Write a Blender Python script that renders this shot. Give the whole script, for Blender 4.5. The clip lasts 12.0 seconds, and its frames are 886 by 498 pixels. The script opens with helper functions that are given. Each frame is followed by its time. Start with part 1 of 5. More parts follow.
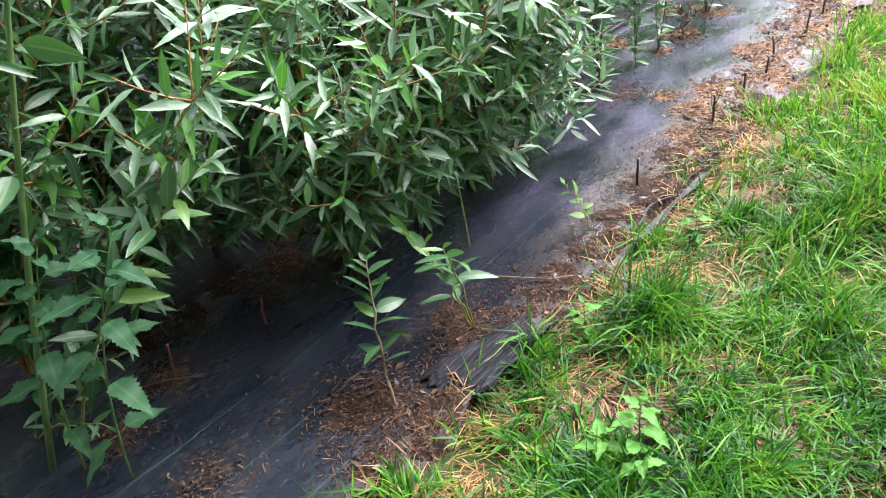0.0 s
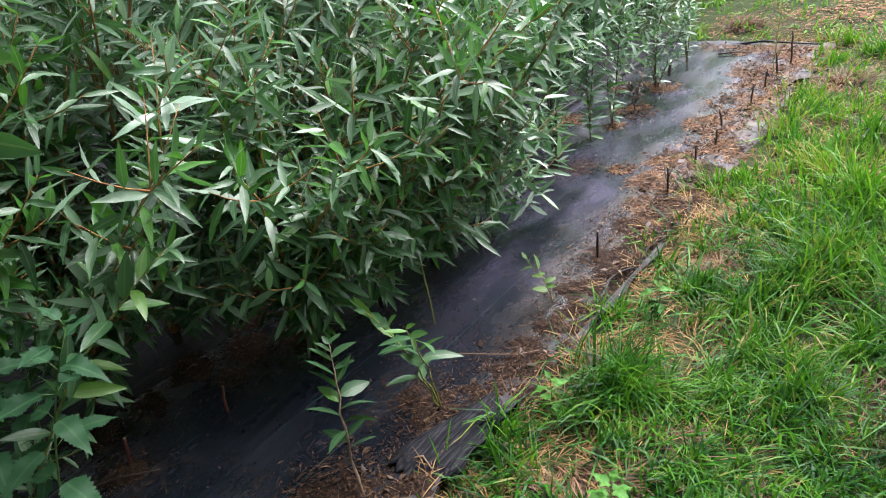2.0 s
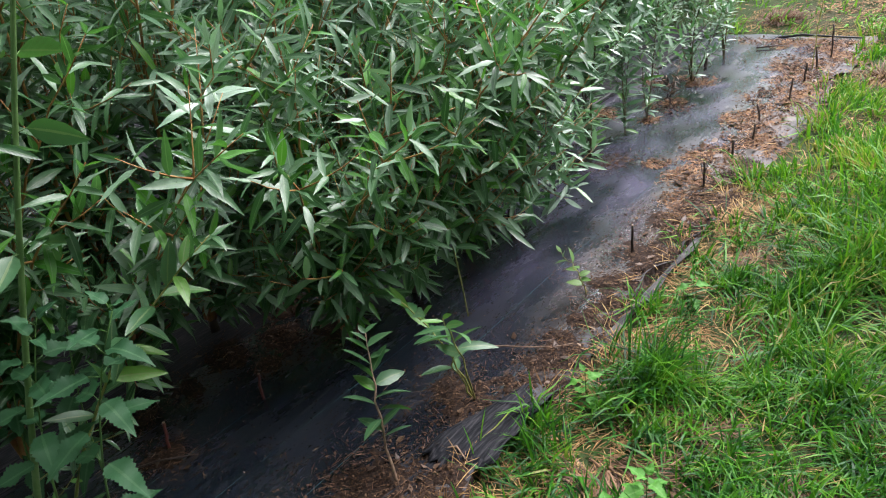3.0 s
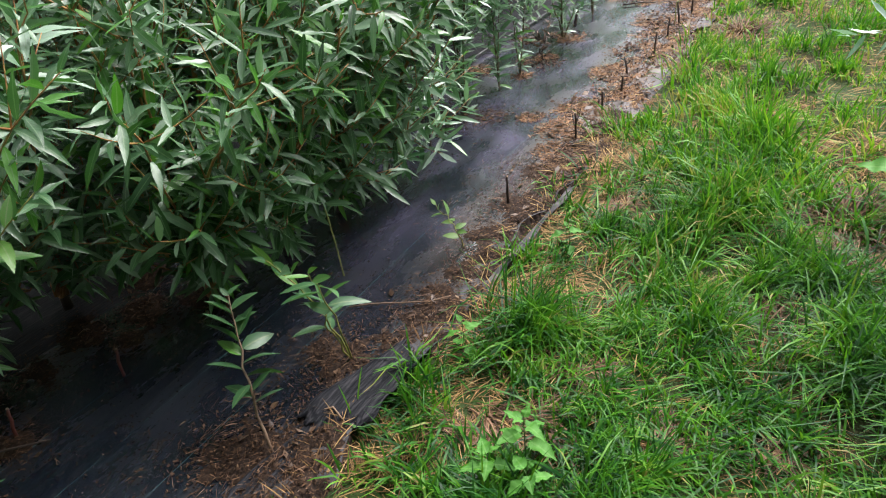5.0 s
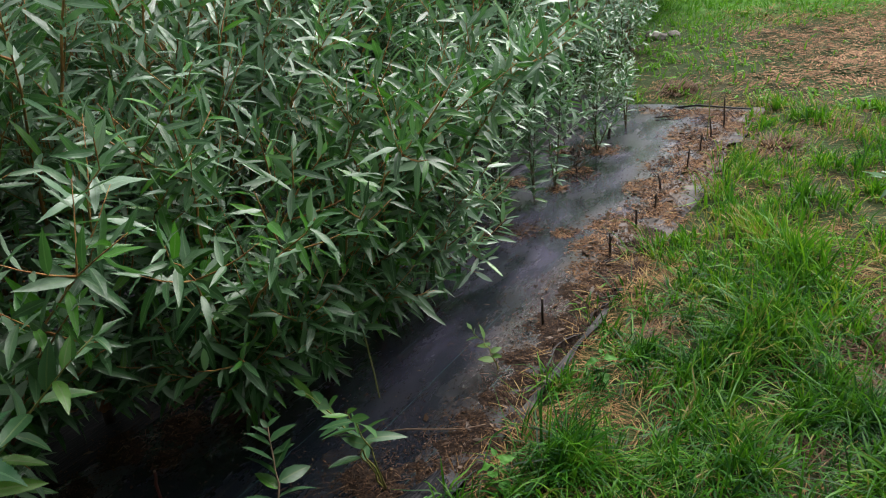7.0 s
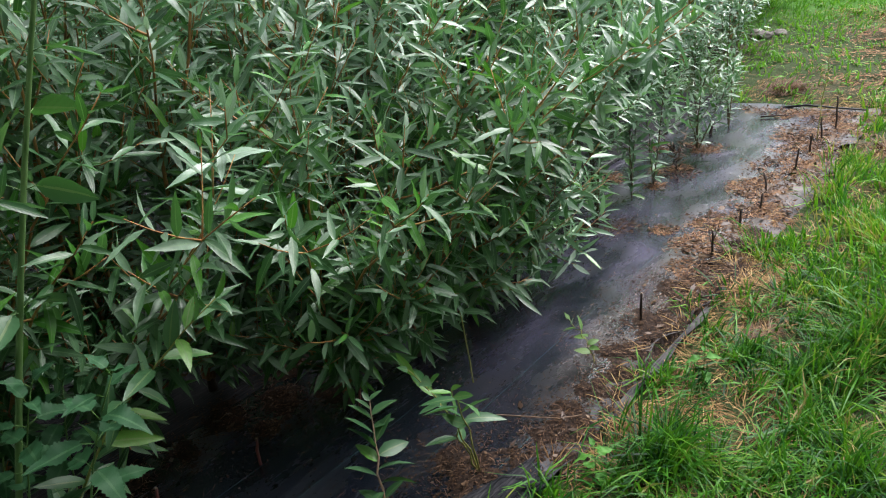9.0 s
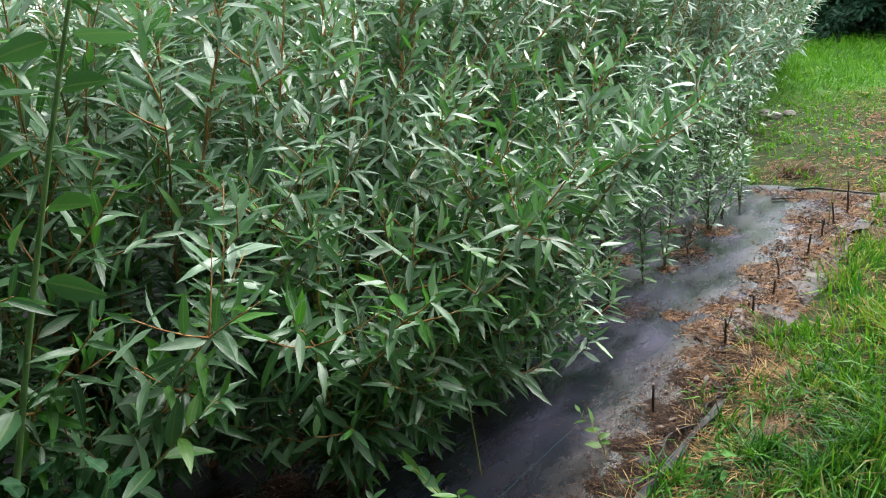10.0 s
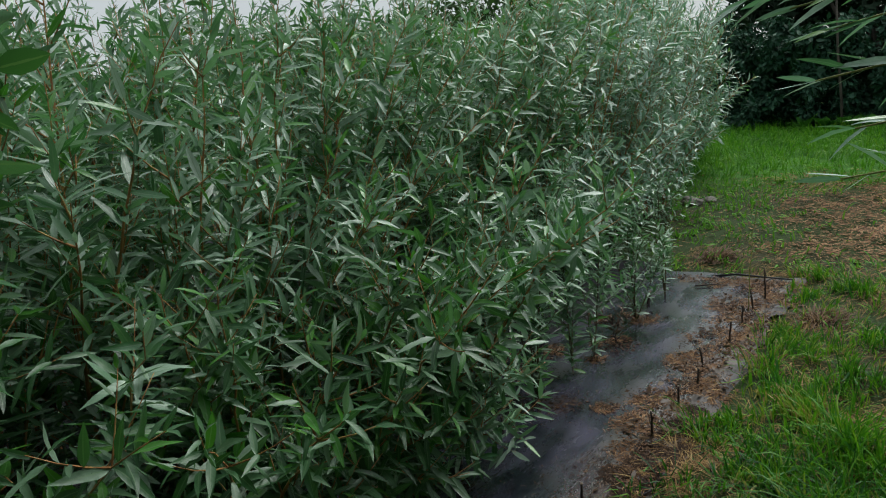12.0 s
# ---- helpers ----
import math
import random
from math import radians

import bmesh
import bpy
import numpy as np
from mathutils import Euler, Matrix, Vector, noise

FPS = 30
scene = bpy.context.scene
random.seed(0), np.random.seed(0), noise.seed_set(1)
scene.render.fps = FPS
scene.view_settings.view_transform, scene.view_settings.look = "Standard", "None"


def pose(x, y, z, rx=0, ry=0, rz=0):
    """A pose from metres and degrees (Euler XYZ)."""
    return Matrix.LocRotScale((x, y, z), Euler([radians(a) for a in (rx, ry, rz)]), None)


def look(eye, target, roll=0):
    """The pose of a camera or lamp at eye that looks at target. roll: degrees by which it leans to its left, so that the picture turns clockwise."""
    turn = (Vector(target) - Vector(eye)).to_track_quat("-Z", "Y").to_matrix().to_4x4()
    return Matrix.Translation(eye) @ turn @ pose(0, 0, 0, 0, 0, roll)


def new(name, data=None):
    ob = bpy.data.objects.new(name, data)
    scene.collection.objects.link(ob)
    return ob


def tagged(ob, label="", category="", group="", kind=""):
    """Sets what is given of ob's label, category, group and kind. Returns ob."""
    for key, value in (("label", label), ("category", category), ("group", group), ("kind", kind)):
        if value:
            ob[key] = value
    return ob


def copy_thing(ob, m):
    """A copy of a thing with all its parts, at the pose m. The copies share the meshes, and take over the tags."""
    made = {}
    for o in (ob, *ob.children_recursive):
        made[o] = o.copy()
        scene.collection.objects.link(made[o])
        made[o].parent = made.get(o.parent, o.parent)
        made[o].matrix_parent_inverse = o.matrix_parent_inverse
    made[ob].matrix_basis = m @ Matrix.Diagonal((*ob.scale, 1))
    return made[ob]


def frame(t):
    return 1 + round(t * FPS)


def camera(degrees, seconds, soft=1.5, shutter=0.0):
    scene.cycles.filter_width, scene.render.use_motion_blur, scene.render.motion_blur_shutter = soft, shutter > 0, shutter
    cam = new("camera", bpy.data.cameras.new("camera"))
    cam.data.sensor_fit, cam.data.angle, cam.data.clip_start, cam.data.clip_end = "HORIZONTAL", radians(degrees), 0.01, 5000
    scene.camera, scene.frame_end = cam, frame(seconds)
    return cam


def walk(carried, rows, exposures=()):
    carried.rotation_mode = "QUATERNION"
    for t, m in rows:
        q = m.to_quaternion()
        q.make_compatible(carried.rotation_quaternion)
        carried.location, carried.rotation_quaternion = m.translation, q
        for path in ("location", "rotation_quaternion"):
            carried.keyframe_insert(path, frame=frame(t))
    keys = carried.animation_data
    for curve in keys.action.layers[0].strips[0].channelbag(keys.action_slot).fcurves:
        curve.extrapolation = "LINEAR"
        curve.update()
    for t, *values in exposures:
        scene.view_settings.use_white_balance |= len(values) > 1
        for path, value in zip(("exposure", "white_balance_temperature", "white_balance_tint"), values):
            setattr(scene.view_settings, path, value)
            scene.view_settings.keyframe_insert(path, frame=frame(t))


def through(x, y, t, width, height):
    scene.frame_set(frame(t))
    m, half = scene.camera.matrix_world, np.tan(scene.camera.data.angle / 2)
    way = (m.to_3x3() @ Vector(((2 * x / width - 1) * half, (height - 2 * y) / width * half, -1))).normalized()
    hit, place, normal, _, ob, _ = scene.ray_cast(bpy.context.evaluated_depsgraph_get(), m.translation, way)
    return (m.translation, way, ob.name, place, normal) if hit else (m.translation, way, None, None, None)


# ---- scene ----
cam = camera(61.6, 12.0, soft=1.1)
PATH = [
    (0, (1.242, -0.327, 1.562), (0.077, 0.879, 0.472), -8.3),
    (0.5, (1.242, -0.334, 1.564), (0.114, 0.958, 0.537), -7.9),
    (1, (1.262, -0.306, 1.579), (0.151, 1.034, 0.594), -7.9),
    (1.5, (1.262, -0.298, 1.58), (0.144, 1.058, 0.625), -8.0),
    (2, (1.249, -0.31, 1.581), (0.108, 1.04, 0.645), -8.2),
    (2.5, (1.232, -0.334, 1.582), (0.05, 0.983, 0.651), -8.5),
    (2.7, (1.234, -0.336, 1.582), (0.036, 0.967, 0.65), -8.6),
    (4.3, (1.194, -0.315, 1.527), (0.091, 1.008, 0.509), -7.5),
    (4.5, (1.178, -0.321, 1.525), (0.113, 1.016, 0.488), -7.3),
    (5, (1.251, -0.27, 1.477), (0.309, 1.157, 0.44), -6.9),
    (5.5, (1.317, -0.215, 1.5), (0.489, 1.298, 0.487), -6.6),
    (6, (1.311, -0.217, 1.532), (0.456, 1.34, 0.614), -6.8),
    (6.5, (1.271, -0.227, 1.578), (0.331, 1.322, 0.732), -6.8),
    (7, (1.236, -0.25, 1.632), (0.185, 1.235, 0.802), -6.6),
    (7.5, (1.201, -0.297, 1.559), (0.077, 1.135, 0.73), -6.5),
    (7.7, (1.182, -0.314, 1.552), (0.042, 1.097, 0.71), -6.6),
    (9.3, (1.178, -0.313, 1.605), (-0.06, 1.046, 0.819), -6.9),
    (9.5, (1.163, -0.315, 1.613), (-0.085, 1.056, 0.863), -6.7),
    (10, (1.167, -0.276, 1.662), (-0.106, 1.127, 1.023), -6.1),
    (10.5, (1.182, -0.246, 1.702), (-0.091, 1.205, 1.179), -5.8),
    (11, (1.192, -0.246, 1.741), (-0.053, 1.257, 1.304), -5.6),
    (11.5, (1.212, -0.241, 1.753), (0.0, 1.298, 1.349), -5.6),
    (12, (1.236, -0.224, 1.746), (0.06, 1.331, 1.298), -5.8),
]
EXPOSURES = [(0.0, 2.01, 6330, 22), (1.0, 1.72, 6330, 22), (2.5, 1.28, 6350, 20), (4.5, 1.29, 6450, 16), (5.0, 1.21, 6550, 16), (5.5, 0.92, 6660, 13), (6.5, 0.54, 6730, 10), (7.5, 0.46, 6500, 17), (9.5, 1.05, 6420, 14), (10.5, 0.66, 6600, 8), (11.2, 0.02, 6520, 4), (12.0, -0.45, 6380, 4)]
walk(cam, [(t, look(e, g, r)) for t, e, g, r in PATH], EXPOSURES)

# ---- world and light: bright overcast day ----
world = bpy.data.worlds.new("overcast_sky")
scene.world = world
world.use_nodes = True
wn, wl = world.node_tree.nodes, world.node_tree.links
sky = wn.new("ShaderNodeTexSky")
sky.sky_type, sky.sun_disc = "NISHITA", False
sky.sun_elevation, sky.sun_rotation = radians(51), radians(7)
haze = wn.new("ShaderNodeMix")
haze.data_type = "RGBA"
haze.inputs[0].default_value = 0.86
haze.inputs[7].default_value = (8.9, 9.1, 9.5, 1)
wl.new(sky.outputs[0], haze.inputs[6])
# the overcast sky is brighter overhead than at the horizon
aim = wn.new("ShaderNodeSeparateXYZ")
wl.new(wn.new("ShaderNodeTexCoord").outputs["Generated"], aim.inputs[0])
rise = wn.new("ShaderNodeMapRange")
rise.inputs[1].default_value, rise.inputs[2].default_value = 0.0, 1.0
rise.inputs[3].default_value, rise.inputs[4].default_value = 1.4, 1.5
wl.new(aim.outputs[2], rise.inputs[0])
dome = wn.new("ShaderNodeVectorMath")
dome.operation = "SCALE"
wl.new(haze.outputs[2], dome.inputs[0])
wl.new(rise.outputs[0], dome.inputs["Scale"])
wl.new(dome.outputs[0], wn["Background"].inputs[0])
wn["Background"].inputs[1].default_value = 0.068
sun = new("sun", bpy.data.lights.new("sun", "SUN"))
sun.data.energy, sun.data.angle, sun.data.color = 4.4, radians(45), (1.0, 0.985, 0.96)
sun.matrix_world = look((0.7, 5.5, 6.9), (0, 0, 0))



# ---- materials ----
def mat(name, rough=0.6, spec=0.5):
    m = bpy.data.materials.new(name)
    m.use_nodes = True
    b = m.node_tree.nodes["Principled BSDF"]
    b.inputs["Roughness"].default_value = rough
    b.inputs["Specular IOR Level"].default_value = spec
    return m, m.node_tree.nodes, m.node_tree.links, b


def ramp(n, stops):
    r = n.new("ShaderNodeValToRGB")
    while len(r.color_ramp.elements) < len(stops):
        r.color_ramp.elements.new(0.5)
    for e, (p, c) in zip(r.color_ramp.elements, stops):
        e.position, e.color = p, (*c, 1)
    return r


def tex(n, l, scale, detail=3.0, stretch=None, space="Object"):
    t = n.new("ShaderNodeTexNoise")
    t.inputs["Scale"].default_value, t.inputs["Detail"].default_value = scale, detail
    if space == "Position":
        src = n.new("ShaderNodeNewGeometry").outputs["Position"]
    else:
        src = n.new("ShaderNodeTexCoord").outputs[space]
    if stretch:
        v = n.new("ShaderNodeVectorMath")
        v.operation = "MULTIPLY"
        v.inputs[1].default_value = stretch
        l.new(src, v.inputs[0])
        src = v.outputs[0]
    l.new(src, t.inputs["Vector"])
    return t


def math2(n, l, op, a, b):
    m = n.new("ShaderNodeMath")
    m.operation = op
    for k, v in ((0, a), (1, b)):
        if isinstance(v, (int, float)):
            m.inputs[k].default_value = v
        else:
            l.new(v, m.inputs[k])
    return m.outputs[0]


def mixc(n, l, fac, a, b, mode="MIX"):
    m = n.new("ShaderNodeMix")
    m.data_type, m.blend_type = "RGBA", mode
    for k, v in ((0, fac), (6, a), (7, b)):
        if isinstance(v, (int, float)):
            m.inputs[k].default_value = v
        elif isinstance(v, tuple):
            m.inputs[k].default_value = (*v, 1)
        else:
            l.new(v, m.inputs[k])
    return m.outputs[2]


def piece_random(n, l):
    """A random number for each piece, whether it is an object or an island."""
    a = math2(n, l, "ADD", n.new("ShaderNodeObjectInfo").outputs["Random"], n.new("ShaderNodeNewGeometry").outputs["Random Per Island"])
    return math2(n, l, "FRACT", a, 0.0)


def bump(n, l, b, height, strength, distance=0.01):
    k = n.new("ShaderNodeBump")
    k.inputs["Strength"].default_value, k.inputs["Distance"].default_value = strength, distance
    l.new(height, k.inputs["Height"])
    l.new(k.outputs[0], b.inputs["Normal"])


def leaf_material(name, stops, rough, spec, rib, veins=60.0, through=0.25, spots=0.0, silk=0.0):
    """Leaf with a pale midrib and side veins from its own u, v; the colour differs from leaf to leaf."""
    m, n, l, b = mat(name, rough, spec)
    b.inputs["Sheen Weight"].default_value, b.inputs["Sheen Roughness"].default_value = silk, 0.4  # fine silky hairs
    b.inputs["Sheen Tint"].default_value = (0.8, 0.9, 0.88, 1)
    rnd = piece_random(n, l)
    col = ramp(n, stops)
    l.new(rnd, col.inputs[0])
    sep = n.new("ShaderNodeSeparateXYZ")
    l.new(n.new("ShaderNodeUVMap").outputs[0], sep.inputs[0])
    off = math2(n, l, "ABSOLUTE", math2(n, l, "SUBTRACT", sep.outputs[0], 0.5), 0.0)
    mid = math2(n, l, "LESS_THAN", off, 0.055)
    wave = math2(n, l, "SINE", math2(n, l, "ADD", math2(n, l, "MULTIPLY", sep.outputs[1], veins), math2(n, l, "MULTIPLY", off, -14.0)), 0.0)
    blot = tex(n, l, 55.0)
    c = mixc(n, l, math2(n, l, "MULTIPLY", blot.outputs[0], 0.45), col.outputs[0], tuple(v * 0.55 for v in stops[0][1]))
    if spots:
        tip = math2(n, l, "GREATER_THAN", math2(n, l, "ADD", blot.outputs[0], math2(n, l, "MULTIPLY", rnd, 0.12)), 0.74)
        c = mixc(n, l, math2(n, l, "MULTIPLY", tip, spots), c, (0.16, 0.08, 0.03))
    c = mixc(n, l, math2(n, l, "MULTIPLY", mid, 0.6), c, rib)
    l.new(c, b.inputs["Base Color"])
    bump(n, l, b, math2(n, l, "ADD", math2(n, l, "MULTIPLY", wave, 0.3), math2(n, l, "MULTIPLY", mid, -0.8)), 0.13, 0.002)
    rr = math2(n, l, "ADD", math2(n, l, "MULTIPLY", blot.outputs[0], 0.25), rough - 0.12)
    l.new(rr, b.inputs["Roughness"])
    tr = n.new("ShaderNodeBsdfTranslucent")
    l.new(mixc(n, l, 0.5, c, (0.085, 0.27, 0.025)), tr.inputs[0])
    mx = n.new("ShaderNodeMixShader")
    mx.inputs[0].default_value = through
    l.new(b.outputs[0], mx.inputs[1])
    l.new(tr.outputs[0], mx.inputs[2])
    l.new(mx.outputs[0], n["Material Output"].inputs[0])
    return m


WILLOW = leaf_material("willow_leaf", [(0.0, (0.008, 0.062, 0.014)), (0.25, (0.03, 0.118, 0.032)), (0.5, (0.064, 0.18, 0.064)), (0.7, (0.108, 0.235, 0.11)), (0.82, (0.175, 0.3, 0.18)), (0.89, (0.26, 0.37, 0.265)), (0.9, (0.03, 0.2, 0.006)), (1.0, (0.1, 0.34, 0.02))], 0.4, 0.68, (0.15, 0.27, 0.12), through=0.32, silk=0.25)
# two paler copies of the willow leaf, with sky light put into the colour
SKYLIT = leaf_material("skylit_willow_leaf", [(0.0, (0.018, 0.11, 0.032)), (0.28, (0.09, 0.24, 0.1)), (0.55, (0.235, 0.41, 0.255)), (0.88, (0.46, 0.59, 0.48)), (0.89, (0.05, 0.25, 0.012)), (1.0, (0.14, 0.38, 0.035))], 0.35, 0.95, (0.2, 0.32, 0.19), through=0.3, silk=0.42)
SKYLIT_PALE = leaf_material("pale_willow_leaf", [(0.0, (0.07, 0.21, 0.1)), (0.3, (0.19, 0.38, 0.26)), (0.6, (0.4, 0.58, 0.48)), (0.92, (0.62, 0.75, 0.69)), (0.93, (0.1, 0.3, 0.03)), (1.0, (0.2, 0.42, 0.06))], 0.34, 1.0, (0.3, 0.42, 0.3), through=0.28, silk=0.5)
BROAD = leaf_material("broad_shoot_leaf", [(0.0, (0.03, 0.1, 0.035)), (0.55, (0.055, 0.15, 0.06)), (0.8, (0.11, 0.22, 0.12)), (0.86, (0.06, 0.22, 0.02)), (1.0, (0.12, 0.27, 0.04))], 0.38, 0.5, (0.17, 0.24, 0.10), 40.0, 0.25, 0.5)
NETTLE = leaf_material("nettle_leaf", [(0.0, (0.011, 0.055, 0.02)), (1.0, (0.03, 0.105, 0.042))], 0.6, 0.25, (0.06, 0.14, 0.06), 45.0)
WEED = leaf_material("weed_leaf", [(0.0, (0.045, 0.18, 0.02)), (1.0, (0.085, 0.27, 0.035))], 0.6, 0.25, (0.12, 0.28, 0.06), 40.0)
PALE = leaf_material("sprout_leaf", [(0.0, (0.1, 0.22, 0.05)), (1.0, (0.17, 0.3, 0.08))], 0.5, 0.4, (0.2, 0.3, 0.12), 40.0)
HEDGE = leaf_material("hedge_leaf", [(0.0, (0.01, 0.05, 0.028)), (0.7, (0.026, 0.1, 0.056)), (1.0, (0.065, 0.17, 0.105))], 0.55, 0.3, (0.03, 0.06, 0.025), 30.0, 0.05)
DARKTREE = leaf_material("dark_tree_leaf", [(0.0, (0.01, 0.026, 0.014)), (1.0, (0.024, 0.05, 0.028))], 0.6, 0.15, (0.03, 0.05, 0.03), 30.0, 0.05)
FARTREE = leaf_material("tree_leaf", [(0.0, (0.03, 0.06, 0.022)), (1.0, (0.06, 0.1, 0.04))], 0.6, 0.3, (0.07, 0.1, 0.05), 30.0, 0.15)
DEAD = leaf_material("dead_leaf", [(0.0, (0.03, 0.016, 0.01)), (0.5, (0.075, 0.04, 0.022)), (0.85, (0.13, 0.075, 0.042)), (1.0, (0.19, 0.12, 0.066))], 0.5, 0.4, (0.1, 0.06, 0.035), 40.0, 0.05)


def grain_material(name, stops, rough, scale, stretch, spec=0.35, strength=0.4, islands=False):
    m, n, l, b = mat(name, rough, spec)
    t = tex(n, l, scale, 4.0, stretch)
    fac = t.outputs[0]
    if islands:
        fac = math2(n, l, "ADD", math2(n, l, "MULTIPLY", fac, 0.4), math2(n, l, "MULTIPLY", piece_random(n, l), 0.65))
    c = ramp(n, stops)
    l.new(fac, c.inputs[0])
    l.new(c.outputs[0], b.inputs["Base Color"])
    bump(n, l, b, t.outputs[0], strength, 0.004)
    return m


BARK = grain_material("willow_bark", [(0.3, (0.23, 0.095, 0.035)), (0.55, (0.41, 0.2, 0.075)), (0.75, (0.44, 0.33, 0.1))], 0.45, 40, (1, 1, 0.3))
SAPSTEM = grain_material("young_stem", [(0.3, (0.05, 0.045, 0.02)), (0.6, (0.11, 0.09, 0.035)), (0.8, (0.15, 0.14, 0.05))], 0.5, 40, (1, 1, 0.3))
GREENSTEM = grain_material("green_stem", [(0.3, (0.14, 0.17, 0.035)), (0.7, (0.3, 0.28, 0.08))], 0.5, 40, (1, 1, 0.3))
NETSTEM = grain_material("nettle_stem", [(0.3, (0.045, 0.11, 0.022)), (0.7, (0.09, 0.19, 0.04))], 0.5, 40, (1, 1, 0.3))
SAGESTEM = grain_material("pale_weed_stem", [(0.3, (0.07, 0.14, 0.04)), (0.7, (0.14, 0.24, 0.08))], 0.5, 40, (1, 1, 0.3))
STUB = grain_material("dead_stub", [(0.3, (0.022, 0.015, 0.012)), (0.7, (0.06, 0.04, 0.03))], 0.6, 60, (1, 1, 0.25))
REDSTUB = grain_material("red_stub", [(0.3, (0.07, 0.02, 0.015)), (0.7, (0.14, 0.04, 0.03))], 0.5, 60, (1, 1, 0.25))
CUT = grain_material("cut_wood", [(0.3, (0.16, 0.11, 0.07)), (0.7, (0.28, 0.21, 0.14))], 0.7, 120, (1, 1, 1))
TWIG = grain_material("dry_twig", [(0.3, (0.12, 0.075, 0.05)), (0.7, (0.26, 0.17, 0.11))], 0.7, 60, (1, 1, 1))
TRUNK = grain_material("tree_bark", [(0.3, (0.03, 0.028, 0.022)), (0.7, (0.085, 0.075, 0.06))], 0.85, 8, (1, 1, 0.3))
STONE = grain_material("stone", [(0.3, (0.1, 0.09, 0.08)), (0.7, (0.22, 0.2, 0.18))], 0.8, 14, (1, 1, 1))
PIPE = grain_material("black_plastic", [(0.3, (0.012, 0.014, 0.014)), (0.7, (0.025, 0.028, 0.028))], 0.45, 20, (1, 1, 1))
STRAW = grain_material("dry_grass_blade", [(0.2, (0.05, 0.027, 0.012)), (0.45, (0.15, 0.085, 0.032)), (0.75, (0.31, 0.2, 0.08)), (0.95, (0.47, 0.34, 0.16))], 0.75, 30, (1, 1, 1), 0.15, 0.1, True)
HAY = grain_material("brown_hay", [(0.2, (0.036, 0.018, 0.01)), (0.5, (0.105, 0.054, 0.029)), (0.8, (0.2, 0.115, 0.062)), (0.95, (0.3, 0.2, 0.115))], 0.65, 30, (1, 1, 1), 0.3, 0.1, True)
MATTFABRIC = grain_material("matt_fabric", [(0.3, (0.004, 0.005, 0.007)), (0.5, (0.011, 0.012, 0.015)), (0.68, (0.042, 0.041, 0.045))], 0.7, 150, (1, 0.09, 1), 0.12, 1.0)
HEM = grain_material("silted_fabric_hem", [(0.3, (0.012, 0.012, 0.013)), (0.5, (0.036, 0.035, 0.036)), (0.7, (0.085, 0.08, 0.074))], 0.7, 40, (1, 0.3, 1), 0.25, 0.6)
REDHAY = grain_material("reddish_hay", [(0.2, (0.06, 0.03, 0.015)), (0.45, (0.17, 0.085, 0.04)), (0.75, (0.31, 0.18, 0.09)), (0.95, (0.44, 0.3, 0.16))], 0.75, 30, (1, 1, 1), 0.15, 0.1, True)
REDCHIPS = grain_material("reddish_chips", [(0.15, (0.014, 0.008, 0.005)), (0.5, (0.07, 0.034, 0.018)), (0.8, (0.16, 0.085, 0.045)), (1.0, (0.28, 0.17, 0.1))], 0.75, 60, (1, 1, 1), 0.2, 0.3, True)
MULCH = grain_material("dark_mulch", [(0.3, (0.008, 0.005, 0.004)), (0.55, (0.026, 0.016, 0.011)), (0.75, (0.075, 0.045, 0.028))], 0.8, 90, (1, 1, 1), 0.15, 0.9)
CHIPS = grain_material("bark_chips", [(0.15, (0.01, 0.006, 0.004)), (0.5, (0.04, 0.022, 0.013)), (0.8, (0.1, 0.056, 0.03)), (1.0, (0.25, 0.17, 0.1))], 0.8, 60, (1, 1, 1), 0.15, 0.3, True)


def grass_material(name, stops, gloss):
    m, n, l, b = mat(name, 0.46, gloss)
    rnd = piece_random(n, l)
    patch = tex(n, l, 1.7, 2.0, None, "Position")
    f = math2(n, l, "ADD", math2(n, l, "MULTIPLY", rnd, 0.62), math2(n, l, "MULTIPLY", math2(n, l, "SUBTRACT", patch.outputs[0], 0.33), 1.1))
    tuft = tex(n, l, 11.0, 2.0, None, "Position")
    f = math2(n, l, "ADD", f, math2(n, l, "MULTIPLY", math2(n, l, "SUBTRACT", tuft.outputs[0], 0.48), 1.1))
    c = ramp(n, stops)
    l.new(f, c.inputs[0])
    l.new(c.outputs[0], b.inputs["Base Color"])
    tr = n.new("ShaderNodeBsdfTranslucent")
    l.new(mixc(n, l, 0.35, c.outputs[0], (0.1, 0.26, 0.004)), tr.inputs[0])
    mx = n.new("ShaderNodeMixShader")
    mx.inputs[0].default_value = 0.38
    l.new(b.outputs[0], mx.inputs[1])
    l.new(tr.outputs[0], mx.inputs[2])
    l.new(mx.outputs[0], n["Material Output"].inputs[0])
    return m


GRASS = grass_material("grass_blade", [(0.1, (0.005, 0.037, 0.012)), (0.36, (0.015, 0.098, 0.011)), (0.66, (0.047, 0.195, 0.011)), (0.87, (0.1, 0.262, 0.016)), (0.95, (0.18, 0.265, 0.033)), (1.0, (0.3, 0.235, 0.085))], 0.25)
MEADOW = grass_material("meadow_blade", [(0.1, (0.05, 0.18, 0.018)), (0.4, (0.08, 0.26, 0.022)), (0.7, (0.13, 0.34, 0.03)), (1.0, (0.22, 0.4, 0.05))], 0.2)
YELLOWING = grass_material("yellowing_grass_blade", [(0.08, (0.008, 0.066, 0.009)), (0.32, (0.032, 0.172, 0.011)), (0.58, (0.1, 0.295, 0.013)), (0.8, (0.2, 0.335, 0.024)), (0.86, (0.31, 0.3, 0.065)), (1.0, (0.4, 0.28, 0.11))], 0.24)


